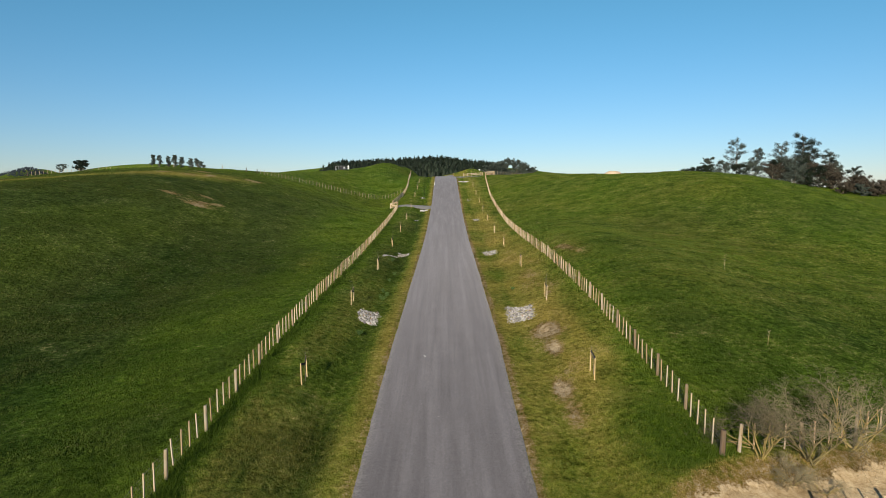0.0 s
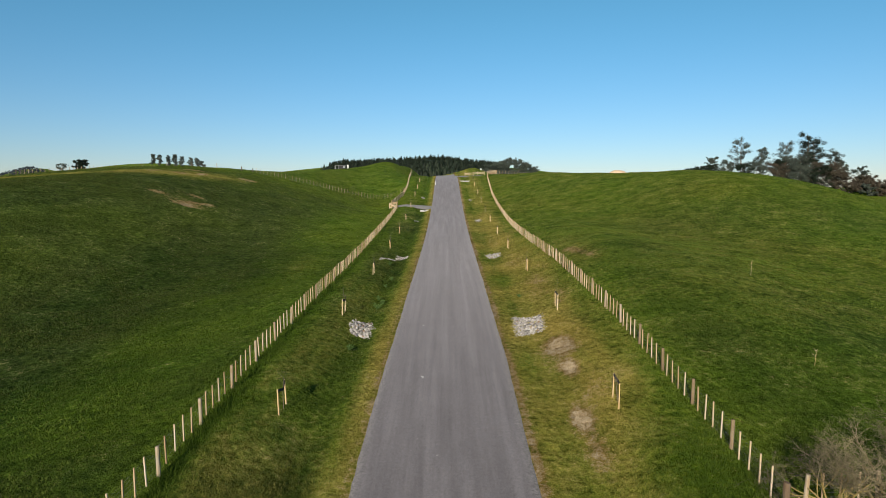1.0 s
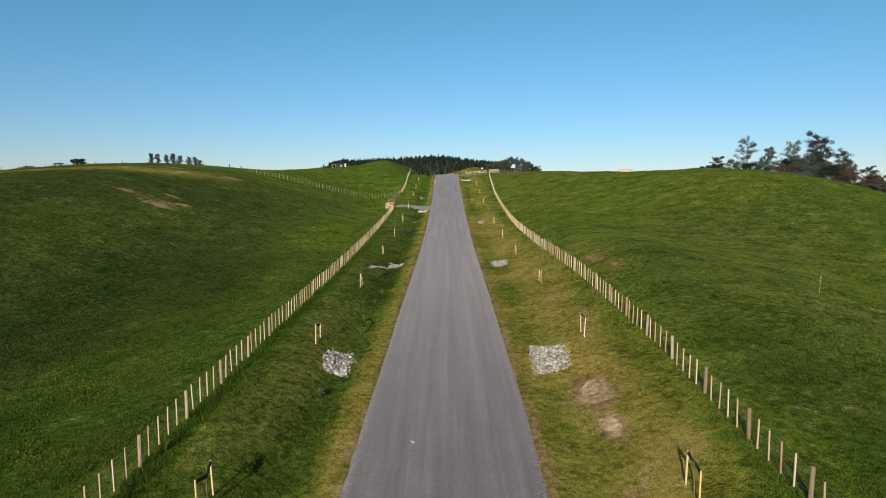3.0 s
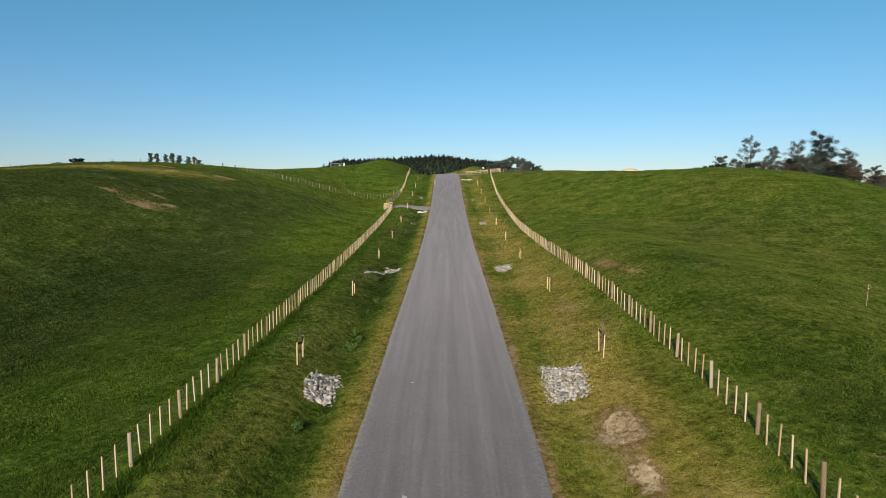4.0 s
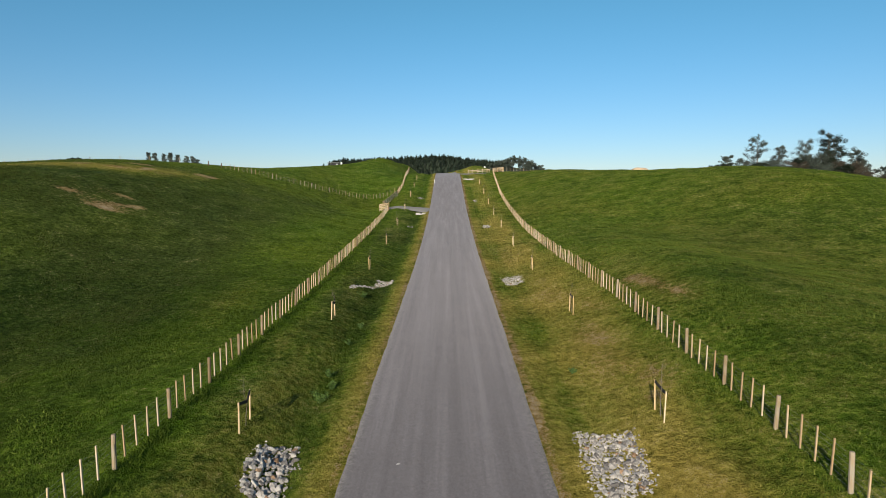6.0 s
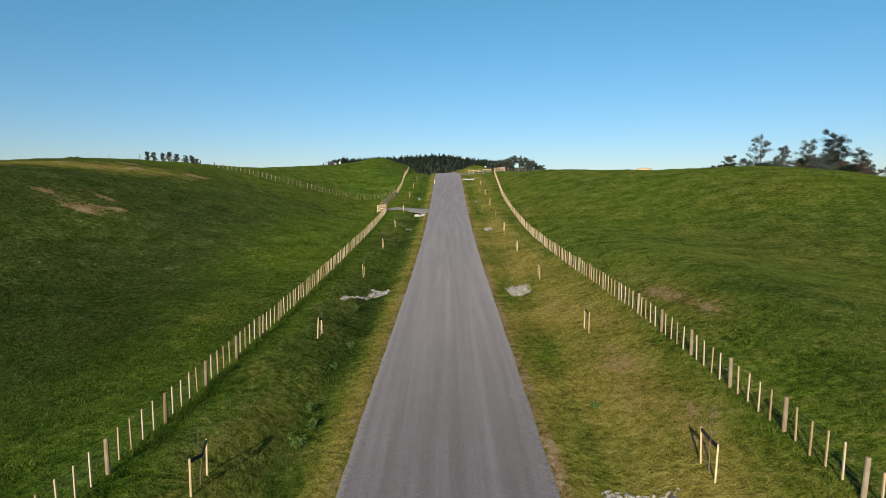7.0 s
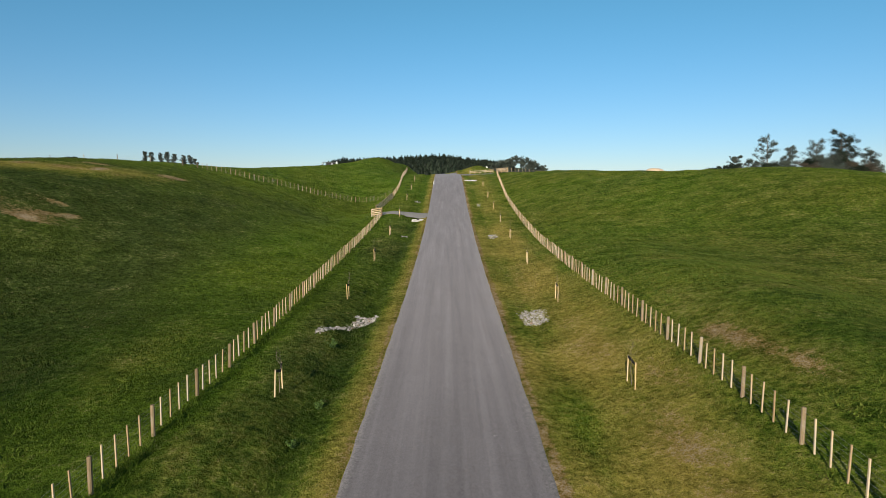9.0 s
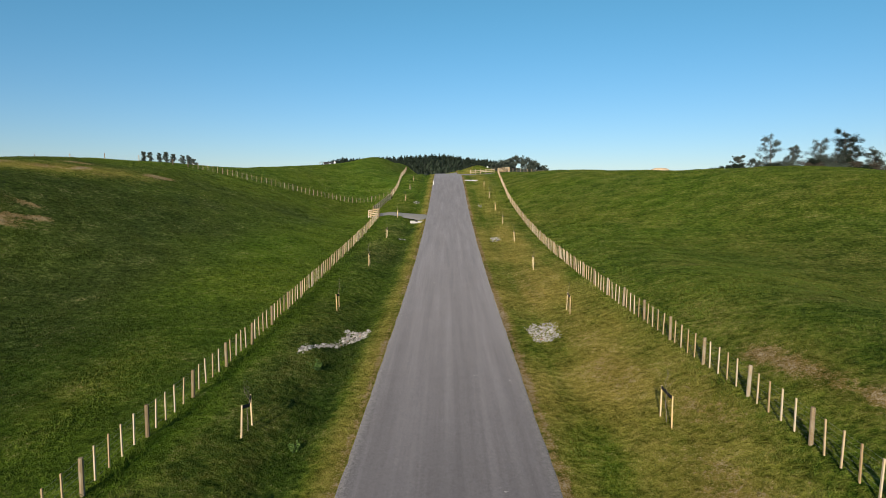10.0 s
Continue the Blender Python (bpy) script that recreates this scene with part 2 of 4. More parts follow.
def road_material():
    m, nt, b = material("chip_seal", 0.9, 0.15)
    sheen(b, 0.15, 0.45, (0.97, 0.92, 0.98))
    pos = place_of(nt)
    streak = noise_at(nt, place_of(nt, False, (1.9, 0.016, 1)), 1.0, 5, 0.62)
    blot, grit, chips = noise_at(nt, pos, 0.5, 4), noise_at(nt, pos, 55, 3, 0.7), noise_at(nt, pos, 9, 4, 0.8)
    base = ramp(nt, streak, (0.34, (0.098, 0.091, 0.096)), (0.5, (0.122, 0.113, 0.119)), (0.66, (0.152, 0.142, 0.149)))
    base = blend(nt, 1.0, base, ramp(nt, blot, (0.3, (0.95, 0.95, 0.95)), (0.7, (1.05, 1.05, 1.05))), "MULTIPLY")
    base = blend(nt, 1.0, base, ramp(nt, chips, (0.3, (0.80, 0.80, 0.80)), (0.7, (1.2, 1.2, 1.2))), "MULTIPLY")
    base = blend(nt, 1.0, base, ramp(nt, grit, (0.3, (0.75, 0.75, 0.75)), (0.7, (1.25, 1.25, 1.25))), "MULTIPLY")
    side = nt.nodes.new("ShaderNodeAttribute")
    side.attribute_name = "edge"
    loose = ramp(nt, calc(nt, "ADD", side.outputs["Fac"], calc(nt, "MULTIPLY", calc(nt, "SUBTRACT", noise_at(nt, pos, 3.5, 5, 0.75), 0.5), 0.25)), (0.86, (0, 0, 0)), (1.0, (1, 1, 1)))
    base = blend(nt, loose, base, ramp(nt, chips, (0.38, (0.08, 0.075, 0.074)), (0.62, (0.22, 0.208, 0.205))))
    fleck = ramp(nt, noise_at(nt, pos, 2.3, 2, 0.4), (0.785, (0, 0, 0)), (0.80, (1, 1, 1)))
    base = blend(nt, fleck, base, (0.353, 0.344, 0.336))
    nt.links.new(base, b.inputs["Base Color"])
    relief(nt, b, grit, 0.012, 0.8)
    return m


def gravel_material(name, a, c):
    m, nt, b = material(name, 0.95, 0.1)
    pos = place_of(nt)
    g = noise_at(nt, pos, 18, 5, 0.7)
    nt.links.new(blend(nt, noise_at(nt, pos, 0.8, 3), ramp(nt, g, (0.3, a), (0.7, c)), (0.2, 0.19, 0.17)), b.inputs["Base Color"])
    relief(nt, b, g, 0.03)
    return m


def wood_material(name, dark, light, grey):
    m, nt, b = material(name, 0.8, 0.2)
    rnd = nt.nodes.new("ShaderNodeObjectInfo").outputs["Random"]
    g = noise_at(nt, place_of(nt, True, (40, 40, 2.5)), 1.0, 4, 0.6)
    col = ramp(nt, calc(nt, "ADD", calc(nt, "MULTIPLY", g, 0.6), calc(nt, "MULTIPLY", rnd, 0.4)), (0.25, dark), (0.75, light))
    weather = noise_at(nt, place_of(nt, True, (6, 6, 1.5)), 1.0, 3)
    col = blend(nt, ramp(nt, calc(nt, "ADD", weather, calc(nt, "MULTIPLY", rnd, 0.25)), (0.55, (0, 0, 0)), (0.85, (1, 1, 1))), col, grey)
    nt.links.new(col, b.inputs["Base Color"])
    relief(nt, b, g, 0.004)
    return m


def mottled(name, dark, light, scale=3.0, rough_value=0.9, local=False, depth=0.01, spec=0.2, per_object=0.3):
    m, nt, b = material(name, rough_value, spec)
    n1 = noise_at(nt, place_of(nt, local), scale, 5, 0.65)
    n2 = noise_at(nt, place_of(nt, local), scale * 6, 3, 0.6)
    rnd = nt.nodes.new("ShaderNodeObjectInfo").outputs["Random"]
    v = calc(nt, "ADD", calc(nt, "ADD", calc(nt, "MULTIPLY", n1, 0.6), calc(nt, "MULTIPLY", n2, 0.4)), calc(nt, "MULTIPLY", calc(nt, "SUBTRACT", rnd, 0.5), per_object))
    nt.links.new(ramp(nt, v, (0.3, dark), (0.7, light)), b.inputs["Base Color"])
    if depth:
        relief(nt, b, n2, depth)
    return m


def leaf_material(name, dark, light):
    m, nt, b = material(name, 0.7, 0.2)
    isl = nt.nodes.new("ShaderNodeNewGeometry").outputs["Random Per Island"]
    v = calc(nt, "ADD", calc(nt, "MULTIPLY", isl, 0.6), calc(nt, "MULTIPLY", noise_at(nt, place_of(nt), 0.35, 2), 0.4))
    nt.links.new(ramp(nt, v, (0.2, dark), (0.8, light)), b.inputs["Base Color"])
    return m


PASTURE, BLADES, SEAL = grass_ground(), blade_material(), road_material()
GRAVEL = gravel_material("driveway_gravel", (0.172, 0.168, 0.163), (0.310, 0.301, 0.292))
BATTEN_WOOD = wood_material("batten_pine", (0.27, 0.18, 0.095), (0.57, 0.44, 0.28), (0.43, 0.38, 0.315))
POST_WOOD = wood_material("post_pine", (0.13, 0.092, 0.052), (0.33, 0.25, 0.155), (0.30, 0.27, 0.22))
OLD_WOOD = wood_material("weathered_post", (0.050, 0.032, 0.017), (0.120, 0.078, 0.045), (0.115, 0.092, 0.070))
STAKE_WOOD = wood_material("stake_pine", (0.473, 0.327, 0.155), (0.636, 0.482, 0.275), (0.533, 0.447, 0.327))
WIRE = mottled("galvanised_wire", (0.215, 0.215, 0.215), (0.344, 0.344, 0.344), 2, 0.5, depth=0)
STONE = mottled("broken_rock", (0.12, 0.112, 0.108), (0.42, 0.40, 0.375), 4, 0.85, True, 0.02, per_object=0.55)
GRIT = leaf_material("rock_chips", (0.16, 0.15, 0.14), (0.40, 0.38, 0.35))
RUST_STONE = mottled("rusty_rock", (0.16, 0.095, 0.055), (0.36, 0.245, 0.155), 4, 0.85, True, 0.02)
STRAP = mottled("black_webbing", (0.010, 0.010, 0.010), (0.026, 0.026, 0.026), 20, 0.8, depth=0)
BARK = mottled("bark", (0.069, 0.056, 0.043), (0.206, 0.172, 0.138), 3, 0.9)
TWIG = mottled("lichen_twig", (0.068, 0.058, 0.034), (0.26, 0.222, 0.135), 2.5, 0.9, depth=0)
LICHEN = mottled("lichen_bark", (0.086, 0.073, 0.039), (0.327, 0.249, 0.077), 5, 0.9)
CONCRETE = mottled("pale_concrete", (0.310, 0.301, 0.284), (0.482, 0.473, 0.447), 2.5, 0.85)
SAND = mottled("dry_sand", (0.310, 0.224, 0.146), (0.516, 0.396, 0.275), 1.2, 0.95)
WHITE = mottled("white_paint", (0.585, 0.585, 0.576), (0.705, 0.705, 0.697), 3, 0.6, depth=0)
GREY_STEEL = mottled("grey_steel", (0.189, 0.206, 0.224), (0.292, 0.310, 0.327), 3, 0.5, depth=0)
SHED_ROOF = mottled("weathered_roof", (0.10, 0.11, 0.125), (0.16, 0.175, 0.19), 3, 0.7, depth=0)
NEAR_BLACK = mottled("near_black", (0.017, 0.017, 0.019), (0.043, 0.043, 0.045), 3, 0.7, depth=0)
GUM_LEAF = leaf_material("gum_leaves", (0.026, 0.036, 0.032), (0.080, 0.098, 0.080))
PINE_LEAF = leaf_material("pine_needles", (0.006, 0.011, 0.007), (0.018, 0.029, 0.016))
SCRUB_LEAF = leaf_material("scrub_leaves", (0.028, 0.026, 0.019), (0.082, 0.066, 0.047))
# pine leaf colour with the blue of distant haze mixed in
HAZED_LEAF = leaf_material("hazed_pines", (0.008, 0.014, 0.021), (0.016, 0.025, 0.034))
SAP_LEAF = leaf_material("young_leaves", (0.03, 0.065, 0.012), (0.085, 0.14, 0.03))


# ---- mesh helpers ----
class Shape:
    """Collects vertices and faces for one mesh."""

    def __init__(self):
        self.v, self.f = [], []

    def add(self, verts, faces):
        n = len(self.v)
        self.v.extend(verts)
        self.f.extend(tuple(i + n for i in f) for f in faces)

    def box(self, m, sx, sy, sz, taper=1.0, bevel=0.0):
        """A box standing on its base, its edges cut off by bevel."""
        c = bevel
        ring = [(-1, -1, c, 0), (1, -1, -c, 0), (1, -1, 0, c), (1, 1, 0, -c), (1, 1, -c, 0), (-1, 1, c, 0), (-1, 1, 0, -c), (-1, -1, 0, c)] if c else [(-1, -1, 0, 0), (1, -1, 0, 0), (1, 1, 0, 0), (-1, 1, 0, 0)]
        levels = [(0, 1.0), (sz - c, taper), (sz, taper * (1 - 2 * c / max(sx, sy)))] if c else [(0, 1.0), (sz, taper)]
        k = len(ring)
        vs = [m @ Vector(((a * sx / 2 + e) * q, (b * sy / 2 + g) * q, z)) for z, q in levels for a, b, e, g in ring]
        fs = [(l * k + i, l * k + (i + 1) % k, (l + 1) * k + (i + 1) % k, (l + 1) * k + i) for l in range(len(levels) - 1) for i in range(k)]
        fs += [tuple(range(k - 1, -1, -1)), tuple(range((len(levels) - 1) * k, len(levels) * k))]
        self.add(vs, fs)

    def tube(self, pts, radii, sides=6, cap=True):
        pts = [Vector(p) for p in pts]
        vs, fs = [], []
        for i, p in enumerate(pts):
            d = (pts[min(i + 1, len(pts) - 1)] - pts[max(i - 1, 0)]).normalized()
            a = d.cross(Vector((0.31, 0.95, 0.11)) if abs(d.y) < 0.9 else Vector((1, 0, 0.1))).normalized()
            b = d.cross(a)
            for k in range(sides):
                q = 2 * math.pi * k / sides
                vs.append(p + radii[i] * (math.cos(q) * a + math.sin(q) * b))
        for i in range(len(pts) - 1):
            for k in range(sides):
                fs.append((i * sides + k, i * sides + (k + 1) % sides, (i + 1) * sides + (k + 1) % sides, (i + 1) * sides + k))
        if cap:
            fs.append(tuple(range(sides - 1, -1, -1)))
            fs.append(tuple(range((len(pts) - 1) * sides, len(pts) * sides)))
        self.add(vs, fs)

    def mesh(self, name, mat, flat=True):
        me = bpy.data.meshes.new(name)
        me.from_pydata([tuple(p) for p in self.v], [], self.f)
        me.materials.append(mat)
        if not flat:
            me.shade_smooth()
        me.update()
        return me


def part(name, shape, mat, parent, label="", smooth_faces=False):
    """Links a shape, or a mesh that is shared, as one mesh object under a thing or part."""
    me = shape if isinstance(shape, bpy.types.Mesh) else shape.mesh(name, mat, not smooth_faces)
    ob = new(name, me)
    ob.parent = parent
    return tagged(ob, label)


def thing(name, x, y, z, label, category, group="", kind="", turn=0.0):
    ob = new(name)
    ob.matrix_basis = pose(x, y, z, 0, 0, turn)
    ob.empty_display_size = 0.2
    return tagged(ob, label, category, group, kind)


def grid_mesh(name, xs, ys, zs, mat):
    """A sheet over the tensor grid of arrays xs (columns) and ys (rows)."""
    nx, ny = xs.shape[1], xs.shape[0]
    me = bpy.data.meshes.new(name)
    co = np.stack([xs, ys, zs], -1).reshape(-1, 3).astype(np.float32)
    i = np.arange(nx * ny).reshape(ny, nx)
    quads = np.stack([i[:-1, :-1], i[:-1, 1:], i[1:, 1:], i[1:, :-1]], -1).reshape(-1, 4)
    me.vertices.add(len(co))
    me.vertices.foreach_set("co", co.ravel())
    me.loops.add(quads.size)
    me.loops.foreach_set("vertex_index", quads.ravel().astype(np.int32))
    me.polygons.add(len(quads))
    me.polygons.foreach_set("loop_start", np.arange(0, quads.size, 4, dtype=np.int32))
    me.update(calc_edges=True)
    me.shade_smooth()
    me.materials.append(mat)
    return me


# ---- ground ----
BARE = [  # x, y, length across, length along, how bare: worn spots in the turf
    (7.05, 38.2, 1.1, 1.9, 1.0), (6.85, 34.8, 0.55, 1.4, 1.0), (6.25, 29.2, 0.55, 1.4, 1.1), (6.3, 26.6, 0.6, 1.5, 0.6),
    (7.3, 32.2, 1.2, 2.6, 0.28), (8.3, 51.9, 1.5, 3.0, 0.36), (8.2, 56.2, 1.2, 3.4, 0.40), (8.0, 67.2, 1.2, 3.0, 0.33), (8.2, 40.0, 0.9, 2.5, 0.28), (6.9, 88.0, 1.4, 8.0, 0.28),
    (8.7, 47.2, 0.6, 0.35, 0.9), (9.2, 49.5, 1.1, 1.8, 0.36), (9.6, 61.5, 1.2, 2.6, 0.33), (7.8, 74.0, 1.0, 3.0, 0.3),
    (-37.9, 90.0, 3.0, 1.2, 0.5), (-37.3, 91.4, 1.5, 0.45, 1.1), (-39.4, 90.4, 1.2, 0.4, 1.1), (-37.6, 88.6, 2.0, 0.5, 1.3), (-35.8, 92.3, 1.0, 0.5, 0.9), (-42.8, 91.0, 1.5, 0.45, 0.9), (-40.6, 93.0, 1.4, 0.5, 0.85), (-38.7, 95.0, 2.2, 0.45, 0.75), (-43.6, 94.0, 1.6, 0.4, 0.7), (-35.0, 89.5, 0.5, 0.3, 0.8),
    (-52.6, 110.0, 0.9, 1.1, 1.0), (-48.7, 111.7, 2.0, 1.7, 0.66), (-49.8, 112.6, 0.5, 0.8, 1.0), (-45.7, 114.6, 0.9, 1.3, 1.25), (-42.6, 113.2, 1.4, 0.9, 0.6), (-40.6, 122.0, 0.9, 1.3, 1.2), (-39.3, 122.6, 1.0, 1.3, 1.25), (-49.2, 119.6, 2.6, 1.5, 0.75), (-54.4, 110.6, 0.8, 1.0, 0.9),
    (-56.5, 106.2, 0.9, 0.5, 0.8), (-32.3, 113.0, 0.6, 0.4, 0.8),
    (12.85, 63.6, 0.9, 1.1, 0.62), (13.45, 60.6, 0.6, 1.5, 0.62), (13.8, 58.4, 0.5, 1.4, 0.6), (13.15, 62.1, 0.7, 1.3, 0.64),
    (18.8, 34.2, 0.3, 0.25, 0.9),
]


def cover(x, y):
    """Dryness, bareness, lushness with added darkening, and rankness of the turf."""
    c = x - road_x(y)
    a = np.abs(c)
    right, left = c > 0, c <= 0
    n1, n2, n3 = rough(x, y, 6, 11), rough(x, y * 0.6, 2.2, 12), rough(x, y, 14, 13)
    streak = rough(x, y * 0.09, 0.55, 14)
    corridor = np.where(right, 1 - smooth(8.4, 11.4, a + 0.8 * n2 + 0.7 * n1), 1 - smooth(8.2, 10.2, a + 0.6 * n2))
    # verges: ochre beside the seal, a greener drain, then parched turf
    seam = np.where(right, 0.55, 0.72) * np.exp(-((a - 3.8) / np.where(right, 0.55, 0.85)) ** 2) * (0.9 + 0.3 * n2)
    parched = right * (0.52 + 0.28 * n1 + 0.12 * streak + 0.22 * np.exp(-((a - 7.8) / 1.7) ** 2) - 0.12 * np.exp(-((a - 5.2) / 0.8) ** 2)) * (0.55 + 0.45 * smooth(20, 38, y)) * (1 - 0.4 * smooth(110, 145, y))
    olive = left * (0.23 + 0.22 * n1 + 0.18 * streak) * (1 - 0.62 * smooth(48, 66, y)) * (1 - 0.5 * np.exp(-((a - 5.5) / 0.7) ** 2))
    dry = np.maximum.reduce([seam * smooth(-60, 20, y), parched * corridor, olive * corridor])
    # hillsides: a parched crest to the left, thin yellowish turf to the right
    across = 0.776 * (y - 115) - 0.63 * (x + 48)
    crest = np.exp(-((across + 3.0) / 4.8) ** 2) * smooth(-35, -45, x + 1.5 * n2) * smooth(-90, -60, x)
    thin = right * (1 - corridor) * (0.14 + 0.07 * rough(x, y, 5, 17)) * smooth(30, 44, y + 0.2 * x) * smooth(90, 30, a)
    dry = dry + (0.58 + 0.3 * n2) * crest + thin + 0.28 * bump(x, y, 13.6, 61.0, 1.5, 5) + 0.26 * bump(x, y, -15.5, 66, 2.8, 6) * (1 - corridor) + 0.10 * bump(x, y, 24, 78, 7, 7)
    bare = np.zeros_like(dry)
    for bx, by, sx, sy, k in BARE:
        bare = np.maximum(bare, k * np.exp(-((x - bx) / sx) ** 2 - ((y - by) / sy) ** 2))
    bare = np.maximum(bare, np.where(right, 0.72, 0.5) * np.exp(-((a - 3.6) / np.where(right, 0.3, 0.2)) ** 2) * (0.85 + 0.25 * n2))
    # the cut bank and the sandy track below it
    edge = bank_edge(x, y) + 0.25 * n2
    off = smooth(7.4, 9.0, x + 0.4 * n1)
    track = smooth(-0.75, -1.15, edge) * smooth(-9.5, -7.5, edge) * off
    bank = smooth(0.15, -0.15, edge) * smooth(-1.3, -0.9, edge) * off
    bare = np.maximum(bare, 1.3 * track)
    bare = np.maximum(bare, 0.46 * bank)
    dry = np.maximum(dry, bank)
    dry = np.maximum(dry, 0.5 * smooth(0.9, 0.2, edge) * smooth(-1, 0, edge) * smooth(11, 12.5, x))
    # lusher growth in the drains, and a darker green over placed areas
    lush_dark = np.where(right, 0.08, 0.5) * np.exp(-((a - 5.5) / 0.75) ** 2) * (0.8 + 0.5 * n1) + left * corridor * (0.30 * smooth(50, 62, y) * smooth(115, 85, y) * smooth(4.6, 5.6, a))
    # left fence foot: rank grass, with the fence's shade added to its colour
    lush_dark = lush_dark + 0.9 * left * np.exp(-((a - 9.85) / 0.38) ** 2) * smooth(130, 60, y)
    # narrow dark mowing lines, and a dark green patch at the fence corner
    lush_dark = lush_dark + left * (0.55 * np.exp(-((a - 5.5) / 0.14) ** 2) + 0.5 * np.exp(-((a - 6.1) / 0.12) ** 2) + 0.4 * np.exp(-((a - 7.7) / 0.12) ** 2)) * (0.7 + 0.6 * n1) * smooth(70, 50, y) + 0.75 * bump(x, y, 9.4, 23.0, 2.0, 4.5)
    dry = dry * (1 - 0.85 * bump(x, y, 9.4, 23.4, 2.0, 4.0) * smooth(0.0, 0.4, edge))
    # darker areas of the pasture on both sides, set by position
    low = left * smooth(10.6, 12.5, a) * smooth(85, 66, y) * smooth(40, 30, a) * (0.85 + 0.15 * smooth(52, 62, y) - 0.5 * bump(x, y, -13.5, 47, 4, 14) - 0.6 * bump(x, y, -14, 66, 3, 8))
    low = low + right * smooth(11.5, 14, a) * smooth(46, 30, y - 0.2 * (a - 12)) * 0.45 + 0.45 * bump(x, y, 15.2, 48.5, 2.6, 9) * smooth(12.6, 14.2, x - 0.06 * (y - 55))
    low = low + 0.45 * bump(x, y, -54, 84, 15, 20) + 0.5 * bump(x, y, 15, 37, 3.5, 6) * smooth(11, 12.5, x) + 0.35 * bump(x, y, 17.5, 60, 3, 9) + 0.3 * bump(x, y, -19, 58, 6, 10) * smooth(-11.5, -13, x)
    lush_dark = lush_dark + low * (0.9 + 0.3 * n1)
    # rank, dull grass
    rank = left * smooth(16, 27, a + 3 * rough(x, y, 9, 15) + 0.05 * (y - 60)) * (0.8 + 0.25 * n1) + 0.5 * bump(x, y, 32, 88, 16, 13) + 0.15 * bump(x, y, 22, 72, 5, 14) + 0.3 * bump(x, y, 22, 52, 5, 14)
    rank = rank + left * corridor * smooth(4.4, 5.2, a) * (0.55 + 0.3 * n1)
    rank = (rank + 0.6 * bump(x, y, -41, 101, 15, 7) * (0.8 + 0.4 * n2)) * (1 - 0.8 * smooth(115, 150, y)) * (1 - 0.8 * crest)
    lush_dark = lush_dark + 0.55 * bump(x, y, -41, 102, 16, 6) * (0.7 + 0.5 * n2) * (1 - crest)
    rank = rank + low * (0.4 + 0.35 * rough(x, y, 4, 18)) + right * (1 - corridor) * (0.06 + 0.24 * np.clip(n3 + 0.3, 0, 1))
    return np.clip(dry, 0, 1), np.clip(bare, 0, 1.3), np.clip(lush_dark, 0, 1), np.clip(rank, 0, 1)


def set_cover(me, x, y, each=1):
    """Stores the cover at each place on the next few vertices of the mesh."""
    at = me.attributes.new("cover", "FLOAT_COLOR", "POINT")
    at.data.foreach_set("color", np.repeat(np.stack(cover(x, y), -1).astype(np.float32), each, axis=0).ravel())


def build_ground():
    gx = 14 * np.sinh(np.linspace(-math.asinh(243), math.asinh(243), 800))
    gy = 25 + 34 * np.sinh(np.linspace(-math.asinh(25), math.asinh(120), 600))
    xs, ys = np.meshgrid(gx, gy)
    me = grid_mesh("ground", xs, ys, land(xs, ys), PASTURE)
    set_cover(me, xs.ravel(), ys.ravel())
    tagged(new("ground", me), "rolling green pasture with dry verges and bare patches", "ground", kind="structure")


def build_road():
    ys = np.concatenate([np.arange(-70, 150, 0.5), np.arange(150, 262, 2.0)])
    cs = np.array([-3.5, -3.4, -3.2, -2.9, -2.2, -1.1, 0, 1.1, 2.2, 2.9, 3.2, 3.4, 3.5])
    yy, cc = np.meshgrid(ys, cs, indexing="ij")
    half = np.abs(cc) / 3.4
    xx = road_x(yy) + cc + np.sign(cc) * smooth(0.9, 1, half) * (0.03 * rough(yy, yy * 0 + np.sign(cc) * 7, 0.7, 21) + 0.03 * rough(yy, yy * 0 + np.sign(cc) * 9, 4.0, 22))
    zz = hills(road_x(yy), yy) * 1.0
    w = smooth(235, 400, np.hypot(xx, yy - 60))
    zz = zz * (1 - w) + distance(xx, yy) * w + 6.0 * bump(xx, yy, 20, 275, 20, 30)
    zz = zz + 0.008 + 0.07 * (1 - np.minimum(half, 1) ** 2) - 0.10 * (half > 1.005)
    me = grid_mesh("road", xx, yy, zz, SEAL)
    me.attributes.new("edge", "FLOAT", "POINT").data.foreach_set("value", (np.abs(cc) / 3.5).astype(np.float32).ravel())
    tagged(new("road", me), "straight grey chip-sealed country road with worn edges", "road", kind="structure")


build_ground()
build_road()


# ---- fences ----
def batten_mesh(w, d, h, mat, name):
    s = Shape()
    s.box(Matrix.Identity(4), w, d, h, 0.97, 0.006)
    return s.mesh(name, mat)


def round_post(r, h, mat, name):
    s = Shape()
    s.tube([(0, 0, -0.3), (0, 0, h * 0.5), (0.004, 0, h - 0.03), (0.004, 0, h)], [r, r * 0.97, r * 0.95, r * 0.78], 9)
    return s.mesh(name, mat)


BATTEN = batten_mesh(0.056, 0.046, 1.07, BATTEN_WOOD, "batten")
POST = round_post(0.072, 1.14, POST_WOOD, "post")
STRAINER = round_post(0.11, 1.0, OLD_WOOD, "strainer_post")


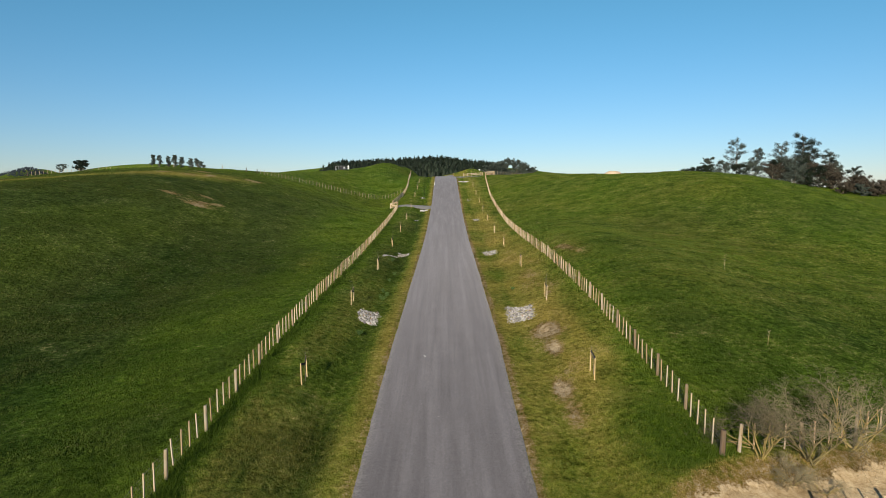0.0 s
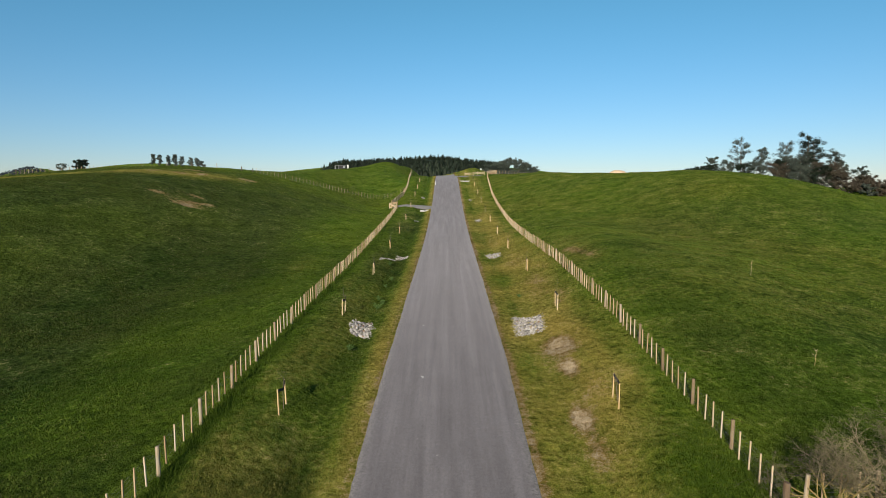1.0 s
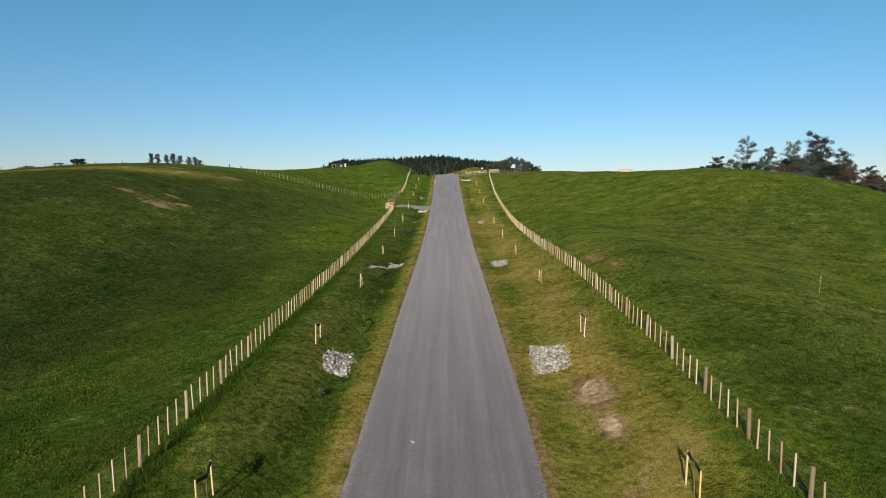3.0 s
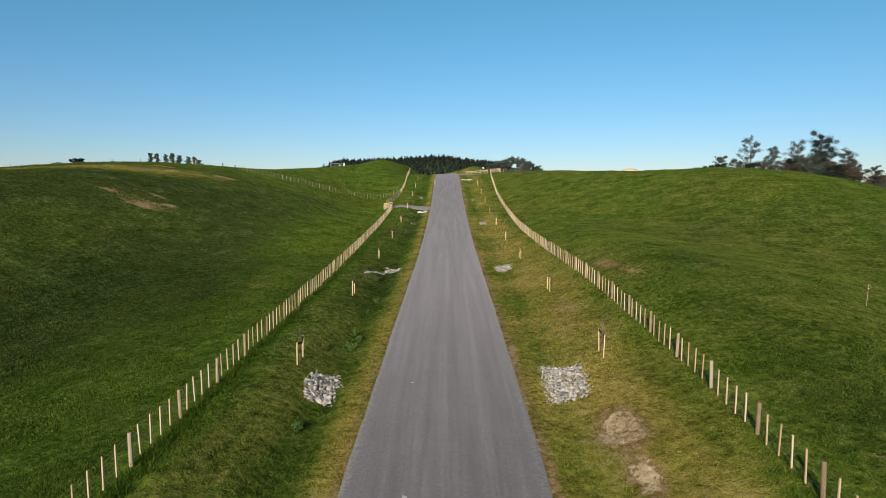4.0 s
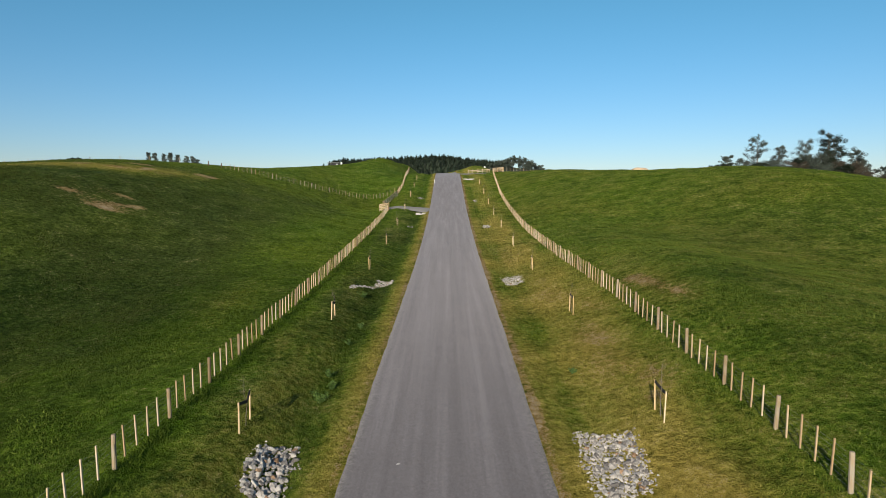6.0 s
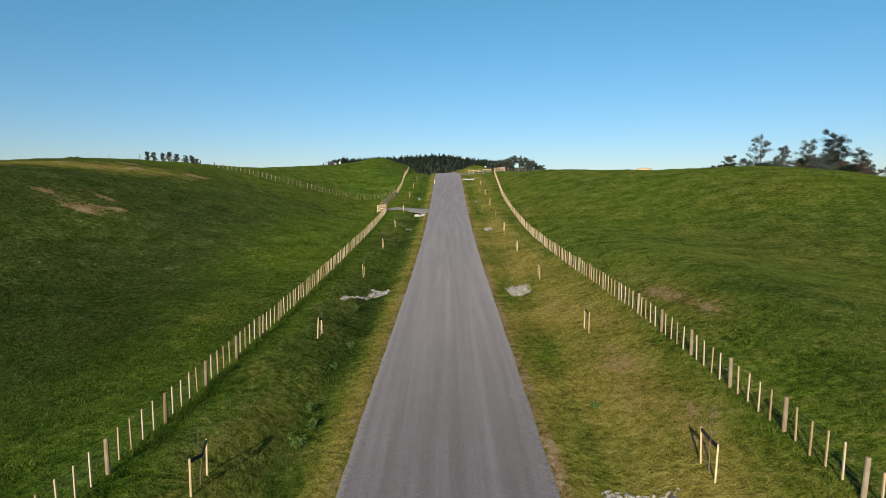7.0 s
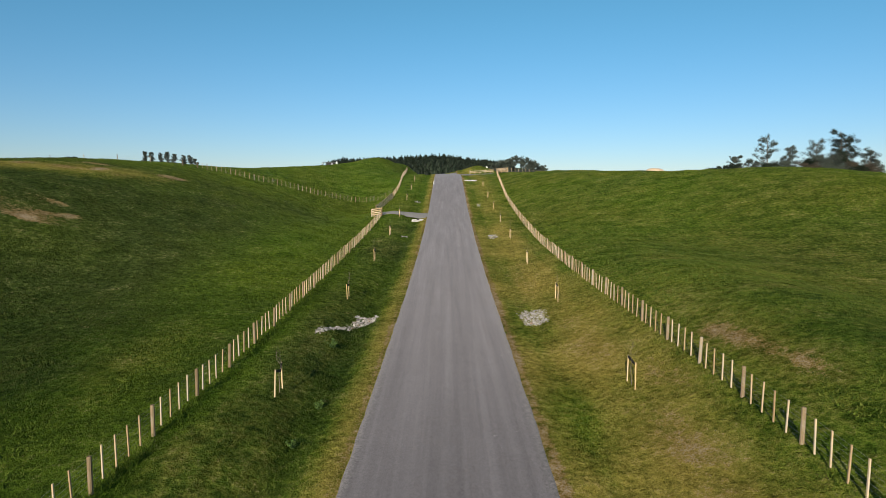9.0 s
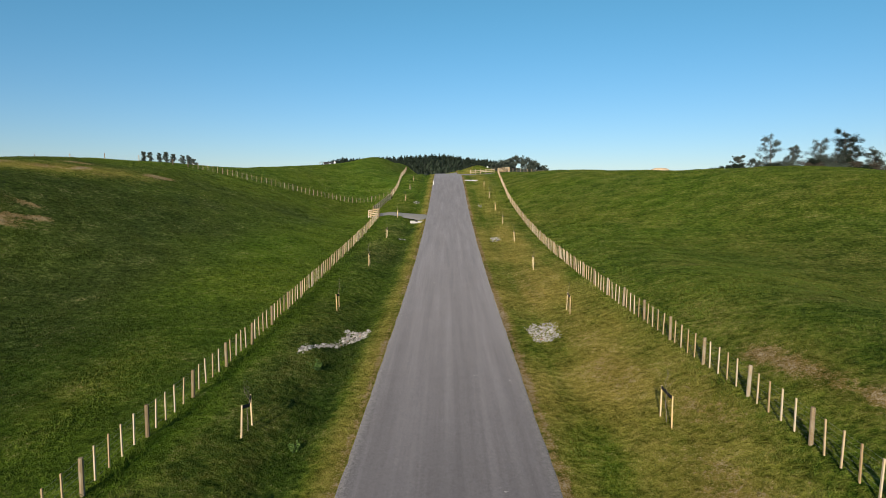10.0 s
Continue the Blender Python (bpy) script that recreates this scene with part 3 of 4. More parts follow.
def along(points, step):
    """Evenly spaced plan points along a polyline, with the heading at each."""
    out, carry = [], 0.0
    for (x0, y0), (x1, y1) in zip(points, points[1:]):
        n = math.hypot(x1 - x0, y1 - y0)
        d = carry
        while d < n:
            out.append((x0 + (x1 - x0) * d / n, y0 + (y1 - y0) * d / n, math.degrees(math.atan2(y1 - y0, x1 - x0))))
            d += step
        carry = d - n
    return out


def fence(points, label, rng, step=0.79, every=5, battens=True, wires=7, ends=True, start=0):
    x0, y0 = points[0]
    root = thing("fence", x0, y0, ground_z(x0, y0), label, "fence", "farm fences")
    inv = root.matrix_basis.inverted()
    spots = along(points, step)
    tops = []
    last = len(spots) - 1
    for k, (x, y, a) in enumerate(spots):
        z = ground_z(x, y)
        is_post = (k + start) % every == 0
        if is_post:
            tops.append((x, y, z, a))
        if not is_post and not battens:
            continue
        strain = ends and k in (0, last)
        me = STRAINER if strain else POST if is_post else BATTEN
        ob = part("strainer_post" if strain else "post" if is_post else "batten", me, None, root)
        lift = 0 if is_post else 0.04 + rng.uniform(-0.03, 0.03)
        side = 0 if is_post else 0.07
        ob.matrix_basis = inv @ pose(x - side * math.sin(radians(a)), y + side * math.cos(radians(a)), z + lift, rng.gauss(0, 0.9), rng.gauss(0, 0.9), a + rng.gauss(0, 3))
    for i in range(wires):
        s = Shape()
        h = 0.14 + 0.90 * i / max(wires - 1, 1)
        s.tube([inv @ Vector((x - 0.05 * math.sin(radians(a)), y + 0.05 * math.cos(radians(a)), z + h)) for x, y, z, a in tops], [0.002] * len(tops), 3, False)
        part("wire", s, WIRE, root)
    return root


rng = random.Random(4)
fence([(-10.28, -5.02), (-10.27, 10), (-10.15, 29), (-10.16, 38.8), (-10.07, 48.6), (-10.02, 68), (-10.05, 78), (-10.16, 88), (-10.25, 98.5), (-10.36, 114.7), (-10.3, 133.8)], "wire fence with new pale battens and round posts beside the road", rng, 0.724)
fence([(10.86, 21.55), (10.95, 28.1), (11.04, 38.3), (11.08, 48.3), (11.12, 58.4), (11.08, 67.6), (11.02, 76.6), (11.12, 86.3), (11.4, 97), (11.98, 120), (12.1, 150), (13.2, 180), (14.2, 196)], "wire fence with pale battens and round posts along the pasture", rng, 0.72)
fence([(11.7, 21.9), (13.4, 22.3), (16.2, 23.0), (18.1, 23.7), (34.0, 27.3)], "weathered wire fence with posts and battens above a dry bank", rng, 0.74, 4, ends=False)
fence([(-10.5, 155.5), (-10.3, 170), (-10.8, 185), (-12.2, 220), (-13.6, 248)], "battened wire fence climbing beside the road", rng, 0.74)
fence([(-11.2, 165.5), (-16, 165.0), (-23, 160.8), (-28, 156.4), (-33, 152.6), (-38, 150.4), (-44, 149.6), (-48, 149.0)], "battened wire fence crossing the hill", rng, 0.87, 5, True, 5)
fence([(-50, 148.6), (-60, 147), (-80, 144)], "sparse post and wire fence along the hilltop", rng, 5.8, 1, False, 5)
fence([(-80, 144), (-100, 140)], "battened wire fence dipping behind the hilltop", rng, 0.87, 5, True, 5)
fence([(15.4, 198), (24, 201), (40, 203), (70, 206)], "battened wire fence along the crest", rng, 1.1, 4, True, 5)


def rail_wing(points, label, rng, rails=(0.3, 0.6, 0.9, 1.2)):
    """A short post-and-rail wing of a gateway."""
    x0, y0 = points[0]
    root = thing("rail_fence", x0, y0, ground_z(x0, y0), label, "rail fence", "gateway wings")
    inv = root.matrix_basis.inverted()
    spots = along(points, 1.6) + [(*points[-1], 0)]
    for x, y, a in spots:
        s = Shape()
        s.box(Matrix.Identity(4), 0.14, 0.14, 1.3, 0.98, 0.015)
        ob = part("post", s, BATTEN_WOOD, root)
        ob.matrix_basis = inv @ pose(x, y, ground_z(x, y), 0, 0, a)
    for (x, y, a), (u, v, _) in zip(spots, spots[1:]):
        for h in rails:
            s = Shape()
            p, q = Vector((x, y, ground_z(x, y) + h)), Vector((u, v, ground_z(u, v) + h))
            d = q - p
            m = Matrix.Translation(p) @ d.to_track_quat("Z", "X").to_matrix().to_4x4()
            s.box(inv @ m, 0.15, 0.045, d.length, 1.0, 0.008)
            part("rail", s, BATTEN_WOOD, root)
    return root


rail_wing([(-10.4, 133.9), (-12.2, 134.9)], "pale timber post-and-rail wing at a gateway", rng)
rail_wing([(-12.4, 142.6), (-11.9, 147.0), (-10.5, 155.0)], "weathered timber post-and-rail wing at a gateway", rng)
rail_wing([(14.2, 197), (15.2, 197.6), (17.4, 198.2)], "pale timber rails at the crest gateway", rng)
rail_wing([(7.2, 204), (10.5, 205.5), (14.0, 206.5)], "pale timber rails beyond the crest", rng, (0.55, 0.95))


# ---- driveways and culverts ----
def ribbon(name, a, b, width_a, width_b, label):
    n = 26
    t = np.linspace(0, 1, n)[:, None]
    s = np.linspace(-1, 1, 7)[None, :]
    ax, bx = np.array(a), np.array(b)
    d = (bx - ax) / np.linalg.norm(bx - ax)
    nrm = np.array((-d[1], d[0]))
    w = (width_a + (width_b - width_a) * t ** 3) / 2
    xx = ax[0] + (bx - ax)[0] * t + nrm[0] * w * s
    yy = ax[1] + (bx - ax)[1] * t + nrm[1] * w * s + 0.08 * rough(xx * 3, s * 5 + 0 * t, 1, 4)
    c = np.abs(xx - road_x(yy))
    zz = hills(xx, yy) + 0.05 - 0.14 * (np.abs(s) > 0.99) - 0.1 * (1 - smooth(3.0, 3.6, c))
    tagged(new(name, grid_mesh(name, xx, yy, zz, GRAVEL)), label, "driveway", kind="structure")


ribbon("driveway", (-11.2, 136.2), (-2.0, 131.4), 3.4, 6.0, "grey gravel driveway between timber gateway wings")
ribbon("driveway", (13.0, 200.0), (3.0, 196.0), 3.6, 8.0, "grey gravel driveway at the crest")


def headwall(x, y, turn, length, rng):
    root = thing("culvert", x, y, ground_z(x, y), "pale concrete culvert end in the roadside drain", "culvert", "culverts", turn=turn)
    s = Shape()
    s.box(pose(0, 0, -0.15), length, 0.3, 0.36, 0.96, 0.03)
    part("headwall", s, CONCRETE, root)
    s = Shape()
    s.box(pose(0, -0.65, -0.1), length * 0.8, 0.9, 0.18, 0.95, 0.03)
    part("apron", s, CONCRETE, root)
    s = Shape()
    s.tube([(0, -0.24, 0.12), (0, 0.6, 0.12)], [0.2, 0.2], 14)
    part("pipe", s, NEAR_BLACK, root)


headwall(-4.1, 127.6, 4, 1.9, rng)
headwall(6.2, 178.5, -12, 3.4, rng)


# ---- rock patches in the drains ----
def stone_mesh(seed):
    """A broken rock: the hull of a few scattered corners."""
    r = random.Random(seed)
    bm = bmesh.new()
    for _ in range(11):
        p = Vector((r.gauss(0, 1), r.gauss(0, 1), r.gauss(0, 1))).normalized() * r.uniform(0.42, 0.6)
        bm.verts.new((p.x, p.y, p.z * 0.75))
    hull = bmesh.ops.convex_hull(bm, input=bm.verts)
    bmesh.ops.delete(bm, geom=[v for v in hull["geom_interior"] if isinstance(v, bmesh.types.BMVert)], context="VERTS")
    me = bpy.data.meshes.new("stone")
    bm.to_mesh(me)
    bm.free()
    me.materials.append(STONE if seed != 7 else RUST_STONE)
    return me


STONES = [stone_mesh(i) for i in range(1, 15)]


def rock_patch(corners, count, label, seed, size=(0.1, 0.26), grit=300):
    """Loose stones within a four-cornered plan."""
    r = random.Random(seed)
    cx, cy = sum(c[0] for c in corners) / 4, sum(c[1] for c in corners) / 4
    root = thing("rock_patch", cx, cy, ground_z(cx, cy), label, "rocks", "rock patches")
    inv = root.matrix_basis.inverted()
    for i in range(count):
        u, v = r.random(), r.random()
        p = [(corners[0][k] * (1 - u) + corners[1][k] * u) * (1 - v) + (corners[3][k] * (1 - u) + corners[2][k] * u) * v for k in (0, 1)]
        x, y = p[0] + r.gauss(0, 0.07), p[1] + r.gauss(0, 0.09)
        d = size[0] + (size[1] - size[0]) * r.random() ** 1.6
        ob = part("stone", STONES[r.randrange(14) if r.random() < 0.6 else r.randrange(6)], None, root)
        m = inv @ pose(x, y, ground_z(x, y) + 0.14 * d * r.uniform(0.0, 1.3), r.uniform(-30, 30), r.uniform(-30, 30), r.uniform(0, 360))
        ob.matrix_basis = m @ Matrix.Diagonal((d * r.uniform(0.8, 1.3), d * r.uniform(0.8, 1.2), d, 1))
    s = Shape()
    for i in range(grit):
        u, v = r.uniform(-0.06, 1.06), r.uniform(-0.05, 1.05)
        p = [(corners[0][k] * (1 - u) + corners[1][k] * u) * (1 - v) + (corners[3][k] * (1 - u) + corners[2][k] * u) * v for k in (0, 1)]
        x, y, d = p[0] + r.gauss(0, 0.1), p[1] + r.gauss(0, 0.12), r.uniform(0.05, 0.12)
        c = inv @ Vector((x, y, ground_z(x, y) + 0.02))
        q = [c + Vector((r.gauss(0, 0.4), r.gauss(0, 0.4), r.uniform(-0.1, 0.7))) * d for _ in range(3)]
        base = [c + d * 0.6 * Vector((math.cos(w + i), math.sin(w + i), -0.2)) for w in (0, 2.1, 4.2)]
        s.add(base + [c + Vector((0, 0, d * 0.3)) + (q[0] - c) * 0.3], [(0, 1, 3), (1, 2, 3), (2, 0, 3)])
    tagged(part("gravel", s, GRIT, root, "small broken chips between the stones"), kind="stuff")


rock_patch([(-6.2, 41.9), (-4.95, 41.7), (-5.1, 45.1), (-6.4, 44.6)], 260, "patch of broken grey rock in the roadside drain", 1, (0.13, 0.34), 160)
rock_patch([(4.9, 41.4), (6.6, 41.8), (6.95, 45.1), (5.15, 45.8)], 300, "patch of pale broken rock in the roadside drain", 2, (0.1, 0.3), 1100)
rock_patch([(-5.7, 73.0), (-4.6, 74.6), (-4.5, 76.3), (-5.7, 75.6)], 130, "scatter of pale broken rock in the drain", 3, (0.1, 0.28))
rock_patch([(-7.3, 70.0), (-5.8, 72.8), (-5.8, 73.5), (-7.2, 70.8)], 46, "thin trail of pale broken rock across the drain", 4, (0.1, 0.28))
rock_patch([(5.5, 73.4), (6.75, 73.6), (6.95, 77.0), (5.4, 76.8)], 150, "patch of pale broken rock in the drain", 5, (0.08, 0.22), 400)
rock_patch([(6.0, 112.4), (7.1, 112.8), (7.0, 115.4), (6.0, 115.0)], 60, "small patch of pale rock in the drain", 6, (0.1, 0.26), 60)
rock_patch([(-5.7, 113.8), (-4.9, 114.0), (-4.9, 114.8), (-5.7, 114.6)], 16, "few pale rocks in the drain", 7, (0.1, 0.24), 10)
rock_patch([(5.9, 142.6), (6.8, 143.0), (6.7, 145.4), (5.9, 145.0)], 24, "small patch of pale rock in the drain", 8, (0.1, 0.26), 20)
rock_patch([(-5.6, 147.6), (-4.6, 147.8), (-4.6, 149.8), (-5.6, 149.4)], 24, "small patch of pale rock in the drain", 9, (0.1, 0.26), 20)


# ---- staked saplings ----
STAKE = batten_mesh(0.05, 0.05, 1.24, STAKE_WOOD, "stake")


def staked_sapling(x, y, seed):
    r = random.Random(seed)
    root = thing("staked_sapling", x, y, ground_z(x, y), "bare young tree strapped between two pale timber stakes", "sapling", "roadside saplings", turn=r.uniform(-2, 2))
    inv = root.matrix_basis.inverted()
    heads = []
    for sy in (-0.55, 0.55):
        p = root.matrix_basis @ Vector((r.uniform(-0.03, 0.03), sy, 0))
        z = ground_z(p.x, p.y)
        m = pose(p.x, p.y, z - 0.06, r.gauss(0, 1.5), r.gauss(0, 1.6), r.uniform(0, 90))
        ob = part("stake", STAKE, None, root)
        ob.matrix_basis = inv @ m
        heads.append(inv @ (m @ Vector((0, 0, 1.17))))
    mid = (heads[0] + heads[1]) / 2 + Vector((0.1, 0, -0.14))
    s = Shape()
    for a, b in ((heads[0], mid), (mid, heads[1])):
        d = (b - a)
        s.box(Matrix.Translation(a) @ d.to_track_quat("Z", "Y").to_matrix().to_4x4(), 0.05, 0.11, d.length, 1, 0.006)
    part("strap", s, STRAP, root, "black webbing strap")
    s = Shape()
    h = r.uniform(1.6, 2.1)
    pts = [(0.04 + r.gauss(0, 0.02) * k, r.gauss(0, 0.02) * k, h * k / 5) for k in range(6)]
    s.tube(pts, [0.017, 0.015, 0.013, 0.010, 0.008, 0.004], 5)
    part("trunk", s, BARK, root)
    s = Shape()
    for _ in range(7):
        k = r.uniform(0.6, 1.0)
        b = Vector((pts[3][0], pts[3][1], h * k))
        e = b + Vector((r.gauss(0, 0.16), r.gauss(0, 0.16), r.uniform(0.08, 0.3)))
        s.tube([b, (b + e) / 2 + Vector((0, 0, -0.02)), e], [0.006, 0.005, 0.003], 3)
    part("twig", s, BARK, root)


for i, (x, y) in enumerate(((-7.27, 29.5), (-7.21, 45.4), (-6.93, 61.05), (-6.96, 79.3), (-7.06, 96.0), (-7.18, 114.3), (-7.2, 131.0), (-7.2, 149.0), (-7.2, 163.0), (-7.2, 177.0))):
    staked_sapling(x, y, 100 + i)
for i, (x, y) in enumerate(((7.9, 29.7), (8.25, 45.8), (8.27, 61.35), (8.2, 77.9), (8.36, 94.1), (8.6, 111.5), (8.65, 126.0), (8.65, 139.0), (8.65, 153.0), (8.65, 168.0))):
    staked_sapling(x, y, 200 + i)


# ---- edge marker and small roadside things ----
def edge_marker(x, y):
    root = thing("edge_marker", x, y, ground_z(x, y), "white roadside edge marker post", "marker post")
    s = Shape()
    s.box(pose(0, 0, 0), 0.13, 0.05, 1.0, 1.0, 0.01)
    part("post", s, WHITE, root)
    s = Shape()
    s.box(pose(0, -0.028, 0.72), 0.07, 0.008, 0.12)
    part("reflector", s, RUST_STONE, root)


edge_marker(-2.45, 170)


# ---- trees ----
def leaf_cloud(centres, radii, per, size, r, flat=0.6, aspect=0.55):
    """Many small leaf quads gathered in clumps; returns a Shape."""
    s = Shape()
    for c, rad in zip(centres, radii):
        for _ in range(per):
            d = Vector((r.gauss(0, 1), r.gauss(0, 1), r.gauss(0, 1)))
            d = d.normalized() * (r.random() ** 0.45) * rad
            d.z *= flat
            p = c + d
            a = Vector((r.gauss(0, 1), r.gauss(0, 1), r.gauss(0, 0.6))).normalized()
            b = a.cross(Vector((r.gauss(0, 1), r.gauss(0, 1), r.gauss(0, 1)))).normalized()
            k = size * r.uniform(0.5, 1.4)
            u, v = a * k, b * k * aspect
            s.add([p - u * 0.5, p + v * 0.5, p + u * 0.6, p - v * 0.5], [(0, 1, 2, 3)])
    return s


def tree(x, y, h, spread, label, seed, style="gum", leaf=None, per=40, size=0.6, group="trees on the skyline", sink=0.3):
    """A tapered trunk with limbs and a broken crown of leaf clumps."""
    r = random.Random(seed)
    root = thing("tree", x, y, ground_z(x, y) - sink, label, "tree", group)
    trunk = Shape()
    lean = Vector((r.gauss(0, 0.03), r.gauss(0, 0.03), 1))
    n = 8
    axis = [Vector((r.gauss(0, 0.012) * h * k / n, r.gauss(0, 0.012) * h * k / n, 0)) + lean * (h * 0.93 * k / n) for k in range(n + 1)]
    r0 = h * 0.02
    trunk.tube(axis, [r0 * (1.25 if k == 0 else 1 - 0.85 * k / n) for k in range(n + 1)], 7)
    limbs = Shape()
    centres, radii = [], []
    if style == "gum":
        count, low, up = 24, 0.22, 0.6
    elif style == "pine":
        count, low, up = 30, 0.15, 0.16
    else:
        count, low, up = 24, 0.04, 0.5
    for i in range(count):
        f = low + (0.97 - low) * (i + r.random()) / count
        k = min(int(f * n), n - 1)
        base = axis[k].lerp(axis[k + 1], f * n - k)
        q = r.uniform(0, 2 * math.pi)
        if style == "pine":
            reach = spread * (0.42 + 0.7 * (1 - f)) * r.uniform(0.45, 1.2) + 0.03 * h
        elif style == "gum":
            reach = spread * (0.45 + 0.6 * math.sin(math.pi * min(f, 0.95))) * r.uniform(0.5, 1.1)
        else:
            reach = spread * math.sqrt(max(0.05, 1 - (f - 0.35) ** 2 * 2)) * r.uniform(0.6, 1.0)
        tip = base + Vector((math.cos(q) * reach, math.sin(q) * reach, reach * up * r.uniform(0.5, 1.3)))
        tip.z = min(tip.z, h)
        mid = base.lerp(tip, 0.5) + Vector((0, 0, -0.08 * reach))
        limbs.tube([base, mid, tip], [r0 * 0.45 * (1.1 - f), r0 * 0.3 * (1.1 - f), r0 * 0.08], 4)
        for j in range(5):
            c = base.lerp(tip, r.uniform(0.35, 1.08)) + Vector((r.gauss(0, 0.12), r.gauss(0, 0.12), r.uniform(0, 0.14))) * reach
            centres.append(c)
            radii.append(h * r.uniform(0.035, 0.085) * (1.0 if style == "gum" else 0.9 if style == "pine" else 1.7))
    part("trunk", trunk, BARK, root)
    part("limb", limbs, BARK, root)
    part("crown", leaf_cloud(centres, radii, per, size, r, 0.8 if style != "round" else 0.9), leaf or GUM_LEAF, root)
    return root


def stand_right():
    gum, dark = "tall open-crowned gum tree behind the hill", "dark spreading pine behind the hill"
    low, brown, broad = "low evergreen in the shelter belt", "leafless brown thicket tree", "broad dark evergreen in the shelter belt"
    for x, y, h, sp, st, leaf, lab in (
        (217, 432, 29, 8, "gum", GUM_LEAF, gum), (233, 436, 23.5, 6.5, "gum", GUM_LEAF, gum), (247, 430, 29, 7.5, "gum", GUM_LEAF, gum),
        (261, 424, 39, 11, "pine", PINE_LEAF, dark), (271, 436, 36, 10, "pine", PINE_LEAF, dark), (280, 424, 27, 8, "gum", GUM_LEAF, gum),
        (256, 426, 25, 9, "round", GUM_LEAF, broad), (267, 428, 27, 10, "round", PINE_LEAF, broad), (246, 428, 21, 8, "round", GUM_LEAF, broad), (253, 420, 20, 9, "round", GUM_LEAF, broad), (240, 424, 17, 8, "round", PINE_LEAF, broad), (266, 416, 19, 9, "round", SCRUB_LEAF, broad), (277, 418, 20, 8, "round", SCRUB_LEAF, broad),
        (286, 428, 22, 6, "gum", GUM_LEAF, gum), (236, 418, 14, 8, "round", SCRUB_LEAF, broad), (248, 412, 15, 9, "round", GUM_LEAF, broad), (259, 408, 16, 9, "round", PINE_LEAF, broad), (272, 406, 14, 9, "round", SCRUB_LEAF, brown),
        (224, 424, 15, 8, "round", GUM_LEAF, low), (215, 426, 12, 7, "round", PINE_LEAF, low), (208, 434, 15, 5, "round", GUM_LEAF, low), (200, 440, 16, 5.5, "gum", GUM_LEAF, low),
        (195, 434, 12, 7, "round", PINE_LEAF, low), (188, 436, 11, 6, "round", PINE_LEAF, low), (181, 438, 10.5, 5, "round", PINE_LEAF, low),
        (298, 424, 17, 6, "gum", GUM_LEAF, gum), (296, 408, 12, 7, "round", SCRUB_LEAF, brown), (306, 402, 11, 8, "round", SCRUB_LEAF, brown), (316, 404, 11, 8, "round", SCRUB_LEAF, brown),
        (328, 408, 10, 8, "round", SCRUB_LEAF, brown), (287, 404, 12, 7, "round", SCRUB_LEAF, brown), (340, 404, 10, 8, "round", SCRUB_LEAF, brown),
        (279, 396, 9, 6, "round", SCRUB_LEAF, brown), (289, 394, 9, 7, "round", SCRUB_LEAF, brown), (299, 392, 9, 7, "round", SCRUB_LEAF, brown), (310, 390, 9, 7, "round", SCRUB_LEAF, brown), (321, 392, 9, 7, "round", SCRUB_LEAF, brown), (334, 392, 9, 8, "round", SCRUB_LEAF, brown),
        (264, 384, 8, 6, "round", SCRUB_LEAF, brown), (273, 380, 8, 6, "round", GUM_LEAF, low), (283, 378, 8.5, 7, "round", SCRUB_LEAF, brown), (293, 376, 8.5, 7, "round", SCRUB_LEAF, brown), (304, 374, 8.5, 7, "round", SCRUB_LEAF, brown), (315, 374, 8.5, 7, "round", SCRUB_LEAF, brown),
    ):
        tree(x, y, h, sp, lab, int(x * 7), st, leaf, 44 if st == "gum" else 60 if st == "pine" else 60, 0.58, "shelter belt trees", 0.14 * h if st == "round" else 0.3)


def stand_far():
    r = random.Random(31)
    for i, px in enumerate((37, 43, 48, 54, 60, 65, 70)):
        tree(px, 480 + r.uniform(-8, 14), (14, 16, 17, 19, 17.5, 16, 13)[i], 7, "grey-green gum tree beyond the crest", 400 + i, "round" if i % 3 else "gum", GUM_LEAF, 44, 0.8, "gums beyond the crest")
    tree(78, 500, 6, 4, "small dark tree beyond the crest", 433, "round", GUM_LEAF, 30, 0.7, "gums beyond the crest")
    for i, x in enumerate((-497, -484, -470, -459, -446, -432, -419, -411)):
        tree(x, 1000 + r.uniform(-3, 3), (22, 23, 21.5, 24.5, 23, 22, 24, 21)[i] * 1.1, 4.6, "distant gum tree on a hilltop", 450 + i, "gum", GUM_LEAF, 26, 1.2, "hilltop gums")
    tree(-652, 1000, 18, 9, "distant bare-limbed tree on the hill", 470, "gum", GUM_LEAF, 16, 1.2, "hilltop gums")
    tree(-618, 1000, 18, 14, "distant broad dark tree on the hill", 471, "round", PINE_LEAF, 60, 1.8, "hilltop gums")


